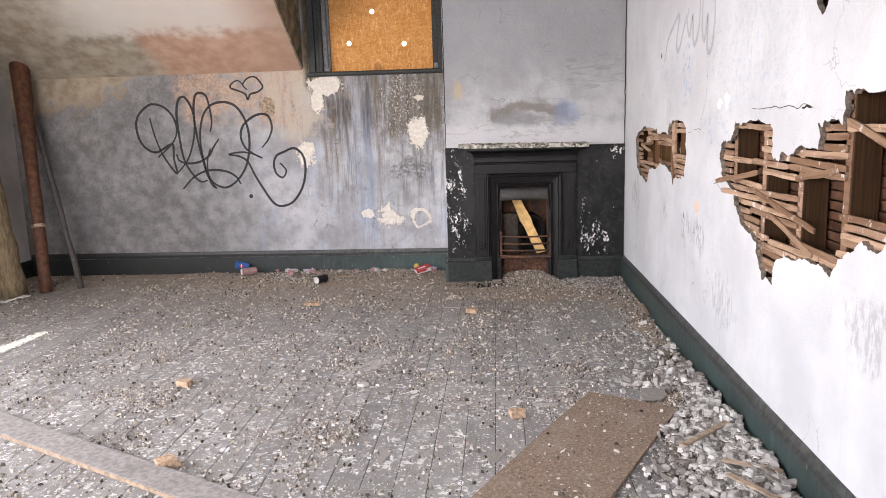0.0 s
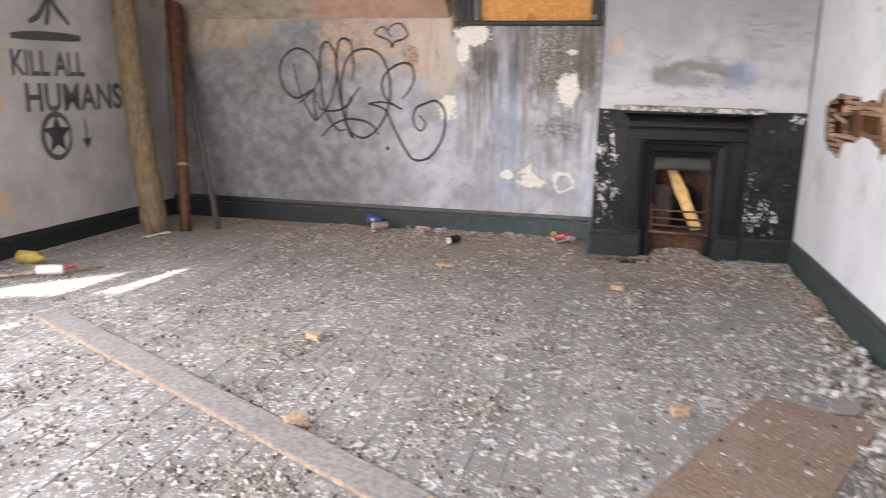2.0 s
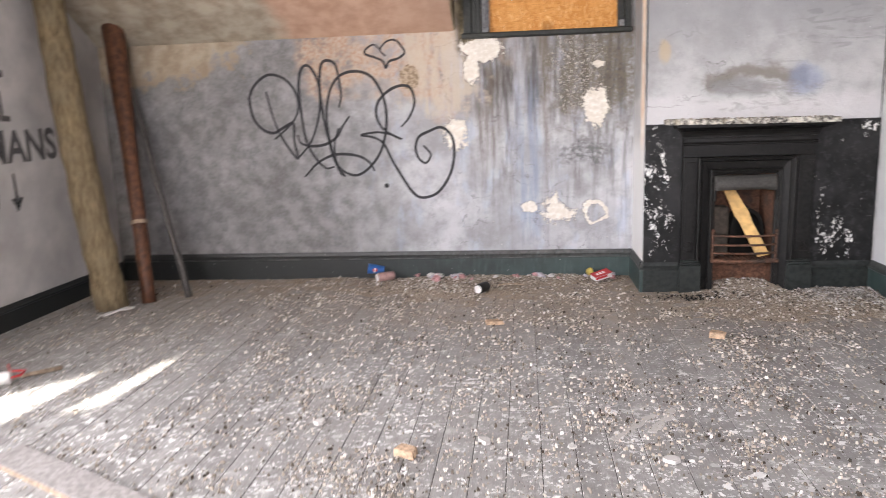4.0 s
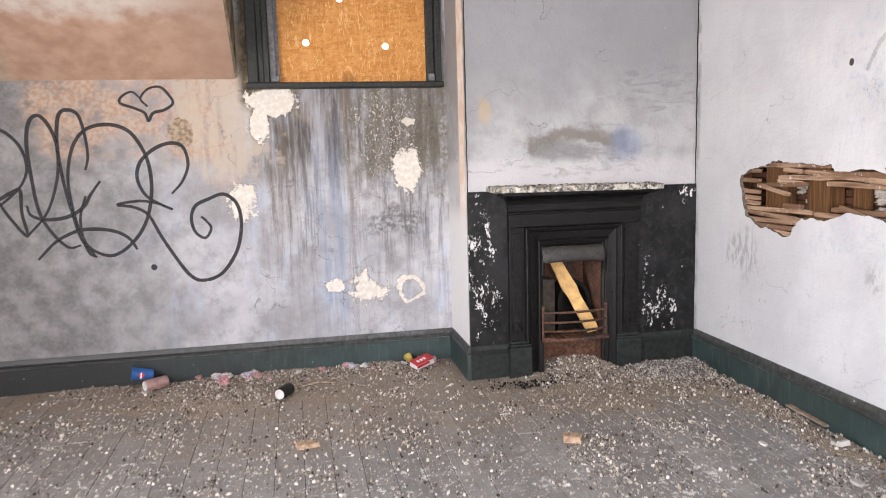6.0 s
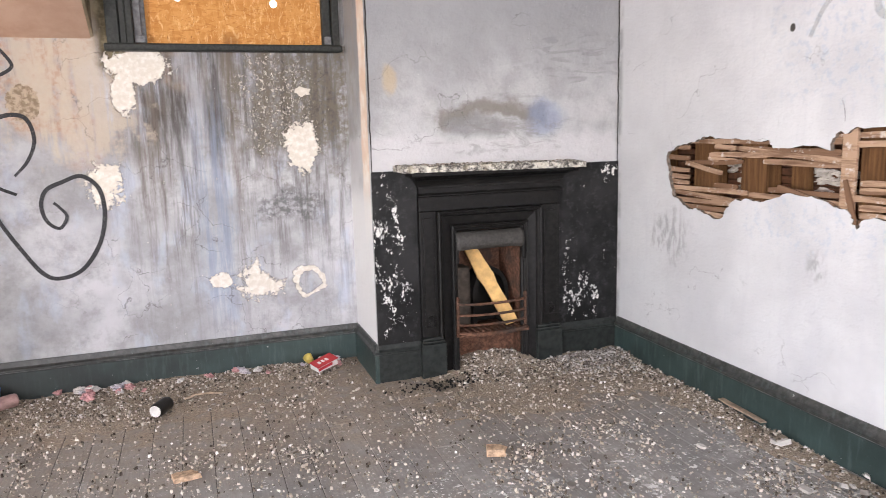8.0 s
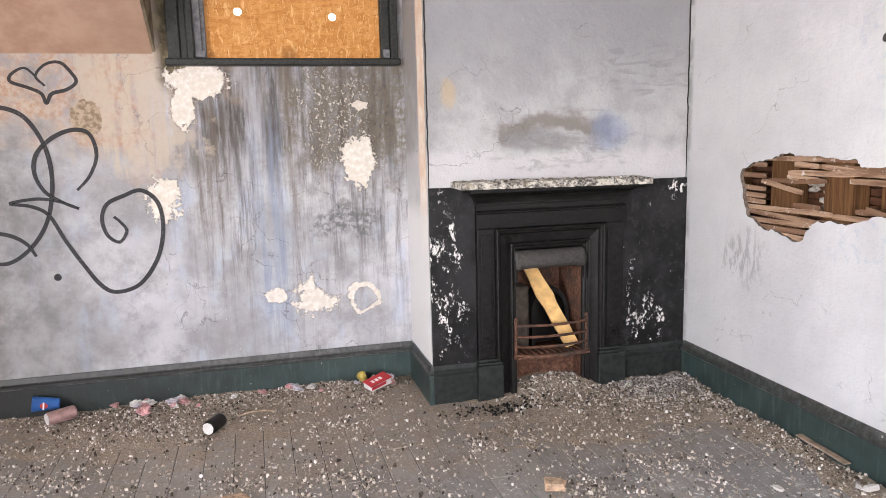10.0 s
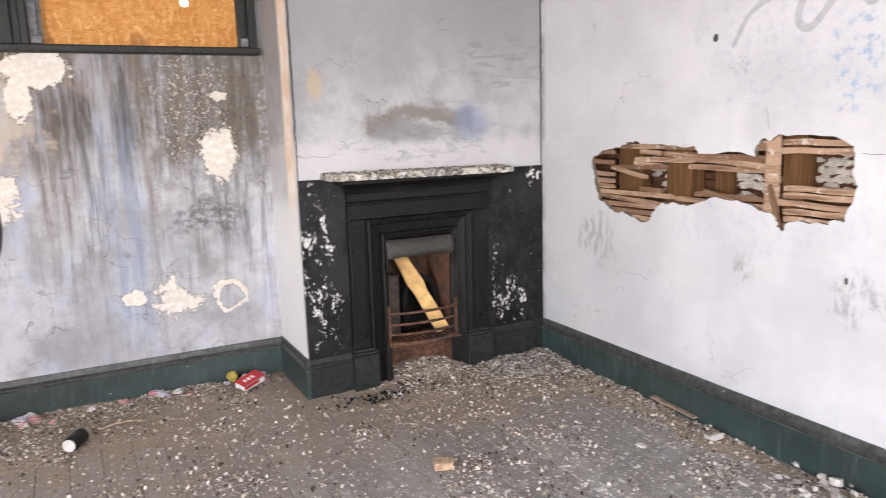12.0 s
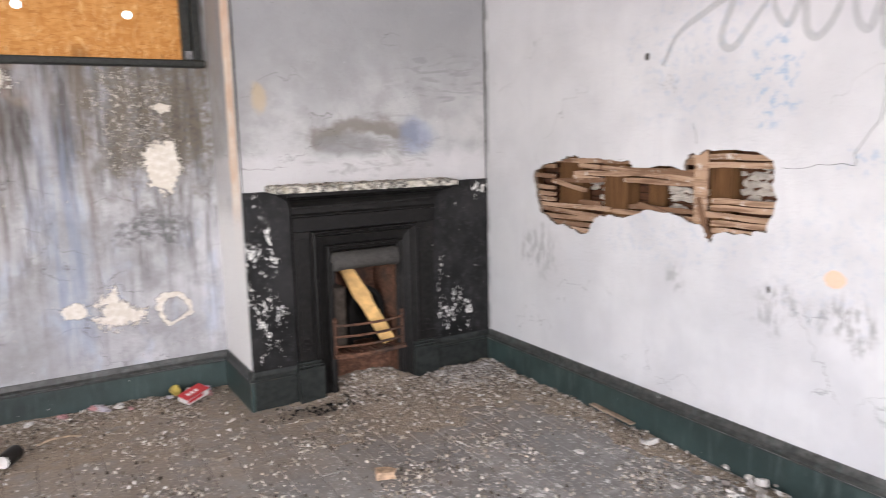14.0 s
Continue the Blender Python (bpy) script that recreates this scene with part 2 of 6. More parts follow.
def breast_plaster():
    g = Nodes("sooty_breast_plaster")
    x, y, z = g.xyz()
    fine, mid, big = g.noise(34, 6, 0.6), g.noise(7.5, 5, 0.6), g.noise(2.4, 4)
    col = g.mix(g.ramp(big, 0.35, 0.65), (0.33, 0.33, 0.335), (0.44, 0.44, 0.44))
    col = g.mix(g.ramp(g.noise(6, 9, 0.7), 0.45, 0.7, 0, 0.5), col, (0.24, 0.235, 0.235))
    high = g.ramp(g.op("ADD", z, g.op("MULTIPLY", mid, 0.4)), 1.75, 2.3, 0, 0.75)
    col = g.mix(high, col, (0.25, 0.25, 0.26))
    low = g.times(g.band(z, 1.15, 1.40, 0.06, mid, 0.2), 0.7)
    col = g.mix(low, col, (0.54, 0.53, 0.54))
    # brush-shaped smear over the mantel
    rim = g.op("SUBTRACT", g.blob(x, z, (-0.19, 1.34, 0.53, 1.61), mid, 0.4, 0.35), g.blob(x, z, (-0.14, 1.28, 0.50, 1.53), mid, 0.4, 0.3))
    col = g.mix(g.op("MULTIPLY", rim, 0.8), col, (0.17, 0.15, 0.125))
    inner = g.blob(x, z, (-0.15, 1.40, 0.25, 1.52), mid, 0.6, 0.7)
    col = g.mix(g.op("MULTIPLY", inner, 0.6), col, (0.16, 0.16, 0.16))
    blue = g.blob(x, z, (0.36, 1.40, 0.60, 1.60), mid, 0.5, 0.8)
    col = g.mix(g.op("MULTIPLY", blue, 0.55), col, (0.20, 0.25, 0.37))
    wave = g.times(g.blob(x, z, (0.35, 1.70, 1.05, 2.0), mid, 0.6, 0.6), g.ramp(g.noise(5, 3, 0.5, stretch=(1, 1, 4), dist=1.2), 0.48, 0.62))
    col = g.mix(g.op("MULTIPLY", wave, 0.4), col, (0.17, 0.17, 0.175))
    ochre = g.blob(x, z, (-0.50, 1.66, -0.42, 1.8), mid, 0.6, 0.8)
    col = g.mix(g.op("MULTIPLY", ochre, 0.5), col, (0.50, 0.36, 0.18))
    crk = g.times(g.crackle(2.2, 0.008), g.ramp(g.noise(2.2, 3), 0.52, 0.6))
    col = g.mix(g.op("MULTIPLY", crk, 0.55), col, (0.08, 0.075, 0.07))
    smear = g.times(g.blob(x, z, (-0.22, 1.28, 0.62, 1.64), mid, 0.5, 0.5), g.ramp(g.noise(9, 8, 0.7, stretch=(0.6, 1, 1.5), dist=1.0), 0.46, 0.62))
    col = g.mix(g.op("MULTIPLY", smear, 0.5), col, (0.20, 0.19, 0.18))
    nick = g.ramp(g.noise(46, 5, 0.7, stretch=(1, 1, 1.5)), 0.70, 0.72)
    col = g.mix(nick, col, g.mix(g.ramp(mid, 0.5, 0.51), (0.06, 0.05, 0.05), (0.85, 0.85, 0.85)))
    # raw warm plaster down the outer arris of the return, brightened to look lit
    arris = g.times(g.band(y, 6.572, 6.74, 0.015, mid, 0.08), g.ramp(g.op("ADD", z, g.op("MULTIPLY", mid, 0.5)), 0.9, 1.3), g.ramp(y, 6.564, 6.570))
    col = g.mix(g.times(arris, 0.9), col, g.mix(g.ramp(mid, 0.4, 0.7), (0.74, 0.56, 0.42), (0.84, 0.76, 0.67)))
    # whitened lower return: light on this side is put into the colour
    col = g.mix(g.times(g.ramp(y, 6.565, 6.575), g.ramp(z, 1.0, 1.25, 0.9, 0.0)), col, (0.72, 0.71, 0.70))
    ret = g.times(g.ramp(y, 6.80, 6.88), g.ramp(z, 1.2, 1.6))
    col = g.mix(g.op("MULTIPLY", ret, g.ramp(mid, 0.3, 0.7)), col, (0.30, 0.28, 0.26))
    crack = g.times(g.band(z, 1.345, 1.349, 0.0015, g.noise(9, 7, 0.7), 0.14), g.ramp(x, -0.38, -0.3, 1, 0), g.ramp(y, 6.562, 6.57, 1, 0), 0.8)
    col = g.mix(g.op("MULTIPLY", crack, 0.8), col, (0.12, 0.11, 0.10))
    return g.done(col, 0.85, g.op("ADD", g.op("MULTIPLY", fine, 0.3), g.noise(7.5, 9, 0.66)), 0.012)


def partition_plaster():
    g = Nodes("whitewashed_partition_plaster")
    x, y, z = g.xyz()
    fine, mid, big = g.noise(40, 6, 0.65), g.noise(8, 5, 0.6), g.noise(2.0, 4)
    col = g.mix(g.ramp(big, 0.35, 0.65), (0.48, 0.48, 0.497), (0.58, 0.58, 0.593))
    rough_wash = g.noise(5, 9, 0.72)
    col = g.mix(g.ramp(rough_wash, 0.48, 0.72, 0, 0.35), col, (0.52, 0.52, 0.55))
    drip = g.ramp(g.noise(6, 8, 0.7, stretch=(1, 2.2, 0.22)), 0.50, 0.70, 0, 0.5)
    col = g.mix(drip, col, (0.50, 0.50, 0.53))
    # greyer towards the far corner: falloff of light put into the colour
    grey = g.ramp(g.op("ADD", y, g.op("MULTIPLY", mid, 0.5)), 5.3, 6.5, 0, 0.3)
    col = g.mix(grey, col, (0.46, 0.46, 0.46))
    # blue paint under flaking limewash
    flake = g.ramp(g.noise(24, 9, 0.78), 0.52, 0.57)
    for box, k in (((4.435, 1.526, 5.303, 2.066), 0.40), ((4.415, 1.526, 4.617, 1.873), 0.9), ((3.624, 1.297, 4.232, 1.449), 0.7), ((4.746, 0.871, 5.467, 1.113), 0.35), ((3.522, 0.741, 4.641, 1.224), 0.25), ((2.916, 1.462, 4.028, 2.124), 0.45)):
        col = g.mix(g.times(g.blob(y, z, box, mid, 0.7, 0.7), flake, k * 0.75), col, (0.26, 0.36, 0.50))
    # scuffs
    scuff = g.noise(20, 5, 0.7, stretch=(1, 1.6, 0.5))
    for box, k in (((5.868, 0.702, 6.179, 0.962), 0.5), ((4.398, 0.686, 4.561, 0.885), 0.5), ((4.05, 0.692, 4.274, 0.869), 0.6), ((2.075, 0.647, 2.453, 0.871), 0.4), ((4.933, 0.758, 5.035, 0.877), 0.5), ((3.522, 0.391, 3.928, 0.635), 0.4)):
        col = g.mix(g.times(g.blob(y, z, box, mid, 0.8, 0.8), g.ramp(scuff, 0.46, 0.56), k), col, (0.20, 0.19, 0.19))
    col = g.mix(g.op("MULTIPLY", g.blob(y, z, (4.183, 0.901, 4.269, 0.969), fine, 0.2, 0.2), 0.8), col, (0.74, 0.46, 0.30))
    white = g.ramp(g.noise(30, 7, 0.75, stretch=(1, 1, 0.7)), 0.68, 0.70)
    col = g.mix(g.times(white, g.ramp(big, 0.45, 0.6)), col, (0.88, 0.88, 0.88))
    rg = g.noise(34, 8, 0.78)
    patch = g.op("MAXIMUM", g.blob(y, z, (3.826, 1.474, 3.897, 1.522), rg, 1.2, 0.1), g.blob(y, z, (3.715, 1.474, 3.776, 1.554), rg, 1.4, 0.1))
    col = g.mix(patch, col, (0.90, 0.90, 0.88))
    crk = g.times(g.crackle(1.6, 0.006), g.ramp(g.noise(1.8, 3), 0.53, 0.6))
    col = g.mix(g.op("MULTIPLY", crk, 0.5), col, (0.15, 0.15, 0.15))
    nick = g.ramp(g.noise(40, 5, 0.7, stretch=(1, 1.3, 0.8)), 0.715, 0.73)
    col = g.mix(g.op("MULTIPLY", nick, 0.7), col, (0.16, 0.15, 0.15))
    # blotchy darker strip down the last centimetres before the corner
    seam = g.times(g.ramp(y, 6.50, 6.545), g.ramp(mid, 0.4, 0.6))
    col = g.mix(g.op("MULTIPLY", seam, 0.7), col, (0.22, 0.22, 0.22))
    dot = g.op("MAXIMUM", g.blob(y, z, (5.183, 1.833, 5.214, 1.868), fine, 0.3, 0.2), g.blob(y, z, (4.495, 0.835, 4.51, 0.865), fine, 0.3, 0.2))
    col = g.mix(dot, col, (0.05, 0.045, 0.04))
    return g.done(col, 0.8, g.op("ADD", g.op("MULTIPLY", fine, 0.25), g.noise(7, 9, 0.66)), 0.011)


def left_plaster():
    g = Nodes("grey_plaster")
    x, y, z = g.xyz()
    fine, mid, big = g.noise(34, 6, 0.6), g.noise(6, 5, 0.6), g.noise(1.6, 4)
    col = g.mix(g.ramp(big, 0.35, 0.65), (0.36, 0.345, 0.335), (0.50, 0.475, 0.455))
    col = g.mix(g.ramp(mid, 0.4, 0.75, 0, 0.5), col, (0.32, 0.30, 0.29))
    ochre = g.times(g.ramp(y, 5.2, 5.6, 1, 0), g.ramp(mid, 0.55, 0.7))
    col = g.mix(g.op("MULTIPLY", ochre, 0.6), col, (0.55, 0.40, 0.20))
    col = g.mix(g.op("MULTIPLY", g.op("MAXIMUM", g.blob(y, z, (4.8, 1.06, 5.02, 1.3), mid, 0.6, 0.3), g.blob(y, z, (4.72, 0.34, 4.98, 0.54), mid, 0.6, 0.5)), 0.7), col, (0.55, 0.38, 0.20))
    return g.done(col, 0.85, g.op("ADD", g.op("MULTIPLY", fine, 0.3), mid), 0.005)


def board_paint():
    g = Nodes("worn_grey_floor_paint")
    x, y, z = g.xyz()
    r = g.rand()
    fine, mid, big = g.noise(60, 5, 0.65), g.noise(9, 5, 0.6), g.noise(1.8, 4)
    grain = g.noise(12, 5, 0.6, stretch=(6, 0.5, 1))
    col = g.mix(g.ramp(r, 0, 1), (0.205, 0.197, 0.190), (0.26, 0.25, 0.24))
    col = g.mix(g.ramp(grain, 0.4, 0.7, 0, 0.45), col, (0.15, 0.142, 0.134))
    col = g.mix(g.ramp(fine, 0.5, 0.75, 0, 0.4), col, (0.13, 0.122, 0.115))
    # trodden plaster dust
    dust = g.times(g.ramp(g.noise(11, 9, 0.75), 0.47, 0.66), g.ramp(big, 0.36, 0.62, 0.25, 0.95), g.ramp(y, 4.6, 6.2, 1.0, 0.35))
    col = g.mix(g.op("MULTIPLY", dust, 0.65), col, (0.46, 0.445, 0.43))
    # splashes of white, each a ragged spot of its own size
    near = g.ramp(y, 4.4, 6.0, 1.0, 0.55)
    for scale, top, seed in ((15.0, 0.66, 0.36), (27.0, 0.70, 0.27), (52.0, 0.70, 0.22)):
        v = g.warped(0.9 / scale, scale * 1.6)
        d = g.cells(scale, None, "F1", 0, v)
        c = g.t.nodes.new("ShaderNodeSeparateColor")
        g.put(c.inputs[0], g.cells(scale, None, "F1", 1, v))
        size = g.op("MULTIPLY", g.op("SUBTRACT", g.op("MULTIPLY", c.outputs[0], g.ramp(g.noise(2.6, 5, 0.6), 0.3, 0.7, 0.75, 1.15)), seed), top)
        spot = g.ramp(g.op("SUBTRACT", g.op("MULTIPLY", size, near), d), 0.0, 0.07)
        tone = g.mix(c.outputs[1], (0.40, 0.39, 0.38), (0.76, 0.75, 0.74))
        col = g.mix(g.op("MULTIPLY", spot, g.ramp(c.outputs[2], 0.0, 1.0, 0.45, 0.95)), col, tone)
    spl = g.times(g.ramp(g.noise(4.5, 9, 0.78), 0.655, 0.70), near)
    col = g.mix(g.op("MULTIPLY", spl, 0.85), col, (0.70, 0.69, 0.68))
    yy = g.op("ADD", y, g.op("MULTIPLY", g.op("SUBTRACT", g.noise(3, 7, 0.65), 0.5), 2.0))
    brown = g.op("MAXIMUM", g.times(g.ramp(yy, 5.1, 6.5), g.ramp(x, -3.4, -1.0, 0.25, 0.8)), g.ramp(yy, 6.1, 6.8, 0, 0.8))
    brown = g.op("MAXIMUM", brown, g.op("MULTIPLY", g.blob(x, y, (-2.9, 6.25, -1.0, 7.4), g.noise(4, 7, 0.65), 0.6, 0.5), 0.95))
    brown = g.op("MAXIMUM", brown, g.op("MULTIPLY", g.blob(x, y, (-0.35, 5.75, 0.75, 7.0), g.noise(4, 7, 0.65), 0.7, 0.7), 0.9))
    col = g.mix(g.times(brown, g.ramp(mid, 0.30, 0.55, 0.5, 1.0)), col, g.mix(g.ramp(fine, 0.35, 0.65), (0.22, 0.17, 0.125), (0.36, 0.29, 0.22)))
    return g.done(col, g.ramp(mid, 0.3, 0.7, 0.5, 0.8), g.op("ADD", g.op("MULTIPLY", fine, 0.4), grain), 0.002, 0, 0.35)


def dust_soil():
    g = Nodes("dry_brown_dust")
    fine, mid = g.noise(120, 5, 0.7), g.noise(14, 5, 0.6)
    col = g.mix(g.ramp(fine, 0.35, 0.65), (0.21, 0.165, 0.125), (0.43, 0.36, 0.285))
    col = g.mix(g.ramp(mid, 0.45, 0.7, 0, 0.6), col, (0.30, 0.265, 0.23))
    return g.done(col, 0.95, fine, 0.010, 0, 0.1)


def chip_mix():
    g = Nodes("plaster_crumbs")
    r = g.island()
    col = g.mix(g.ramp(r, 0.0, 0.60), (0.050, 0.041, 0.033), (0.34, 0.295, 0.245))
    col = g.mix(g.ramp(r, 0.60, 0.85), col, (0.52, 0.48, 0.43))
    col = g.mix(g.ramp(r, 0.945, 0.965), col, (0.70, 0.68, 0.655))
    return g.done(col, 0.9, g.noise(90, 3), 0.002, 0, 0.1)


def chunk_mix():
    g = Nodes("broken_plaster")
    a = g.noise(45, 5, 0.65)
    r = g.op("ADD", g.op("MULTIPLY", g.island(), 0.6), g.op("MULTIPLY", g.rand(), 0.4))
    col = g.mix(g.ramp(r, 0.1, 0.9), (0.13, 0.112, 0.098), (0.56, 0.54, 0.515))
    col = g.mix(g.ramp(a, 0.5, 0.75, 0, 0.5), col, (0.36, 0.33, 0.30))
    return g.done(col, 0.9, a, 0.004, 0, 0.1)


def lath_wood():
    g = Nodes("split_lath_wood")
    v = g.local()
    r = g.rand()
    grain = g.noise(30, 5, 0.65, stretch=(1, 0.12, 1.5), vec=v)
    col = g.mix(g.ramp(r, 0, 1), (0.17, 0.098, 0.060), (0.42, 0.285, 0.195))
    col = g.mix(g.ramp(grain, 0.42, 0.66, 0, 0.8), col, (0.13, 0.070, 0.042))
    lime = g.ramp(g.noise(18, 5, 0.7, vec=v), 0.58, 0.68, 0, 0.7)
    col = g.mix(lime, col, (0.62, 0.58, 0.54))
    return g.done(col, 0.85, grain, 0.002, 0, 0.15)


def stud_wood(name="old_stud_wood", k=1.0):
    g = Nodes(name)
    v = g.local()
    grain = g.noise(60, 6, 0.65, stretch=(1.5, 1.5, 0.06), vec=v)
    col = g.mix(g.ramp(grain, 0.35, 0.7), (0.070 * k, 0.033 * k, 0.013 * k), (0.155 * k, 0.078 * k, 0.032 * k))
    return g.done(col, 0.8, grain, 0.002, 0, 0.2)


def strand_board():
    g = Nodes("orange_strand_board")
    x, y, z = g.xyz()
    r1 = g.cells(19, (2.8, 1, 0.7), "F1", 1)
    r2 = g.cells(21, (0.8, 1, 2.4), "F1", 1)
    n = g.noise(14, 5, 0.7, stretch=(1.4, 1, 0.7), dist=1.5)
    s1 = g.t.nodes.new("ShaderNodeSeparateColor")
    g.put(s1.inputs[0], r1)
    s2 = g.t.nodes.new("ShaderNodeSeparateColor")
    g.put(s2.inputs[0], r2)
    k = g.op("ADD", g.op("MULTIPLY", s1.outputs[0], 0.5), g.op("MULTIPLY", s2.outputs[0], 0.5))
    col = g.mix(g.ramp(k, 0.1, 0.9), (0.47, 0.205, 0.05), (0.58, 0.285, 0.085))
    col = g.mix(g.ramp(n, 0.56, 0.66, 0, 0.7), col, (0.72, 0.45, 0.20))
    col = g.mix(g.ramp(g.noise(30, 4, 0.7, stretch=(1.6, 1, 0.6)), 0.66, 0.72, 0, 0.9), col, (0.16, 0.07, 0.02))
    s3 = g.noise(24, 4, 0.6, stretch=(0.5, 1, 1.5), dist=2.5)
    col = g.mix(g.ramp(s3, 0.56, 0.62, 0, 0.6), col, (0.36, 0.14, 0.03))
    s4 = g.noise(26, 4, 0.6, stretch=(1.7, 1, 0.45), dist=2.0)
    col = g.mix(g.ramp(s4, 0.58, 0.64, 0, 0.7), col, (0.74, 0.47, 0.21))
    damp = g.times(g.band(x, -1.29, -1.21, 0.02), g.ramp(z, 1.98, 2.06, 0.6, 0))
    col = g.mix(damp, col, (0.20, 0.08, 0.02))
    return g.done(col, 0.7, g.op("ADD", k, n), 0.002, 0, 0.25)


def hard_board():
    g = Nodes("brown_particle_board")
    v = g.local()
    n = g.noise(70, 5, 0.7, vec=v)
    big = g.noise(5, 4, 0.6, vec=v)
    col = g.mix(g.ramp(n, 0.35, 0.65), (0.155, 0.112, 0.083), (0.285, 0.215, 0.163))
    col = g.mix(g.ramp(big, 0.5, 0.75, 0, 0.5), col, (0.30, 0.26, 0.22))
    col = g.mix(g.ramp(g.noise(24, 5, 0.7, vec=v), 0.64, 0.69, 0, 0.8), col, (0.60, 0.57, 0.53))
    return g.done(col, 0.85, n, 0.002, 0, 0.2)


def sooty_iron():
    g = Nodes("black_painted_iron")
    v = g.pos()
    n, big = g.noise(40, 6, 0.65), g.noise(5, 4, 0.6)
    col = g.mix(g.ramp(n, 0.35, 0.7), (0.005, 0.0048, 0.0045), (0.014, 0.0132, 0.0124))
    col = g.mix(g.ramp(big, 0.5, 0.75, 0, 0.5), col, (0.026, 0.0245, 0.023))
    return g.done(col, g.ramp(n, 0.3, 0.7, 0.34, 0.58), n, 0.002, 0, 0.22)


def black_panel_paint():
    g = Nodes("chipped_black_paint")
    x, y, z = g.xyz()
    n, big = g.noise(30, 6, 0.65), g.noise(4.5, 4, 0.6)
    col = g.mix(g.ramp(big, 0.35, 0.7), (0.005, 0.005, 0.005), (0.021, 0.0205, 0.021))
    col = g.mix(g.ramp(n, 0.5, 0.75, 0, 0.5), col, (0.060, 0.060, 0.062))
    edge = g.op("ADD", g.op("MULTIPLY", g.noise(34, 7, 0.8, stretch=(1.2, 1, 0.8)), 0.6), g.op("MULTIPLY", g.noise(9, 4, 0.6, stretch=(1.4, 1, 0.7)), 0.4))
    left = g.op("MULTIPLY", g.blob(x, z, (-0.62, 0.25, -0.36, 1.30), big, 0.6, 0.9), 0.088)
    right = g.op("MULTIPLY", g.op("MAXIMUM", g.blob(x, z, (0.60, 0.26, 0.86, 0.55), big, 0.7, 0.9), g.blob(x, z, (0.60, 0.3, 0.70, 0.9), big, 0.7, 0.9)), 0.09)
    top = g.op("MULTIPLY", g.blob(x, z, (0.86, 1.05, 1.0, 1.24), big, 0.7, 0.9), 0.1)
    k = g.op("ADD", edge, g.op("MAXIMUM", g.op("MAXIMUM", left, right), top))
    chip = g.ramp(k, 0.636, 0.644)
    col = g.mix(chip, col, (0.78, 0.77, 0.74))
    return g.done(col, 0.55, g.op("SUBTRACT", n, g.op("MULTIPLY", chip, 0.6)), 0.003, 0, 0.22)


def skirting_paint():
    g = Nodes("dark_green_skirting_paint")
    x, y, z = g.xyz()
    n, big = g.noise(30, 6, 0.65), g.noise(3.5, 4, 0.6)
    col = g.mix(g.ramp(big, 0.3, 0.7), (0.017, 0.029, 0.028), (0.034, 0.057, 0.054))
    col = g.mix(g.ramp(z, 0.150, 0.175, 0, 0.9), col, g.mix(g.ramp(n, 0.4, 0.65), (0.024, 0.024, 0.023), (0.055, 0.054, 0.051)))
    wipe = g.noise(11, 8, 0.7, stretch=(3, 3, 0.4))
    col = g.mix(g.ramp(wipe, 0.50, 0.70, 0, 0.5), col, (0.085, 0.115, 0.108))
    lip = g.times(g.ramp(z, 0.19, 0.215), g.ramp(g.noise(16, 6, 0.7), 0.45, 0.6))
    col = g.mix(g.op("MULTIPLY", lip, 0.10), col, (0.38, 0.37, 0.35))
    # blacker to the left: sooty paint, plus the corner's shade put into the colour
    black = g.ramp(g.op("ADD", x, g.op("MULTIPLY", big, 0.8)), -2.6, -0.7, 0.93, 0.0)
    col = g.mix(black, col, (0.012, 0.013, 0.013))
    col = g.mix(g.ramp(n, 0.64, 0.74, 0, 0.3), col, (0.13, 0.14, 0.13))
    col = g.mix(g.times(g.band(z, 0.168, 0.172, 0.002), g.ramp(g.noise(5, 4), 0.45, 0.6), 0.5), col, (0.30, 0.31, 0.30))
    col = g.mix(g.ramp(g.noise(40, 4, 0.7, stretch=(1, 1, 0.5)), 0.70, 0.72, 0, 0.8), col, (0.6, 0.6, 0.58))
    return g.done(col, 0.45, n, 0.0015, 0, 0.45)


def shelf_stone():
    g = Nodes("chipped_mantel_shelf")
    n = g.noise(34, 6, 0.75)
    col = g.mix(g.ramp(n, 0.40, 0.60), (0.07, 0.065, 0.06), (0.60, 0.57, 0.50))
    col = g.mix(g.ramp(g.noise(14, 4, 0.6), 0.5, 0.7, 0, 0.6), col, (0.34, 0.30, 0.22))
    return g.done(col, 0.85, n, 0.008, 0, 0.2)


def rusty_iron(name="rusted_iron", warm=1.0):
    g = Nodes(name)
    n, big = g.noise(45, 6, 0.7), g.noise(7, 4, 0.6)
    col = g.mix(g.ramp(n, 0.35, 0.7), (0.07, 0.035 * warm, 0.022), (0.20, 0.10, 0.065))
    col = g.mix(g.ramp(big, 0.45, 0.7, 0, 0.8), col, (0.045, 0.035, 0.03))
    return g.done(col, 0.85, n, 0.003, 0.2, 0.3)


def spray(name, c, density, soft):
    """Sprayed paint that thins out in specks."""
    g = Nodes(name)
    n = g.noise(90, 4, 0.7)
    g.done(g.mix(g.ramp(n, 0.3, 0.7), c, tuple(k * 1.5 for k in c)), 0.7)
    alpha = g.ramp(g.op("ADD", n, g.op("MULTIPLY", g.noise(7, 3), 0.3)), 0.5 - soft, 0.5 + soft, density * 0.6, density)
    g.put(g.b.inputs["Alpha"], alpha)
    return g.m


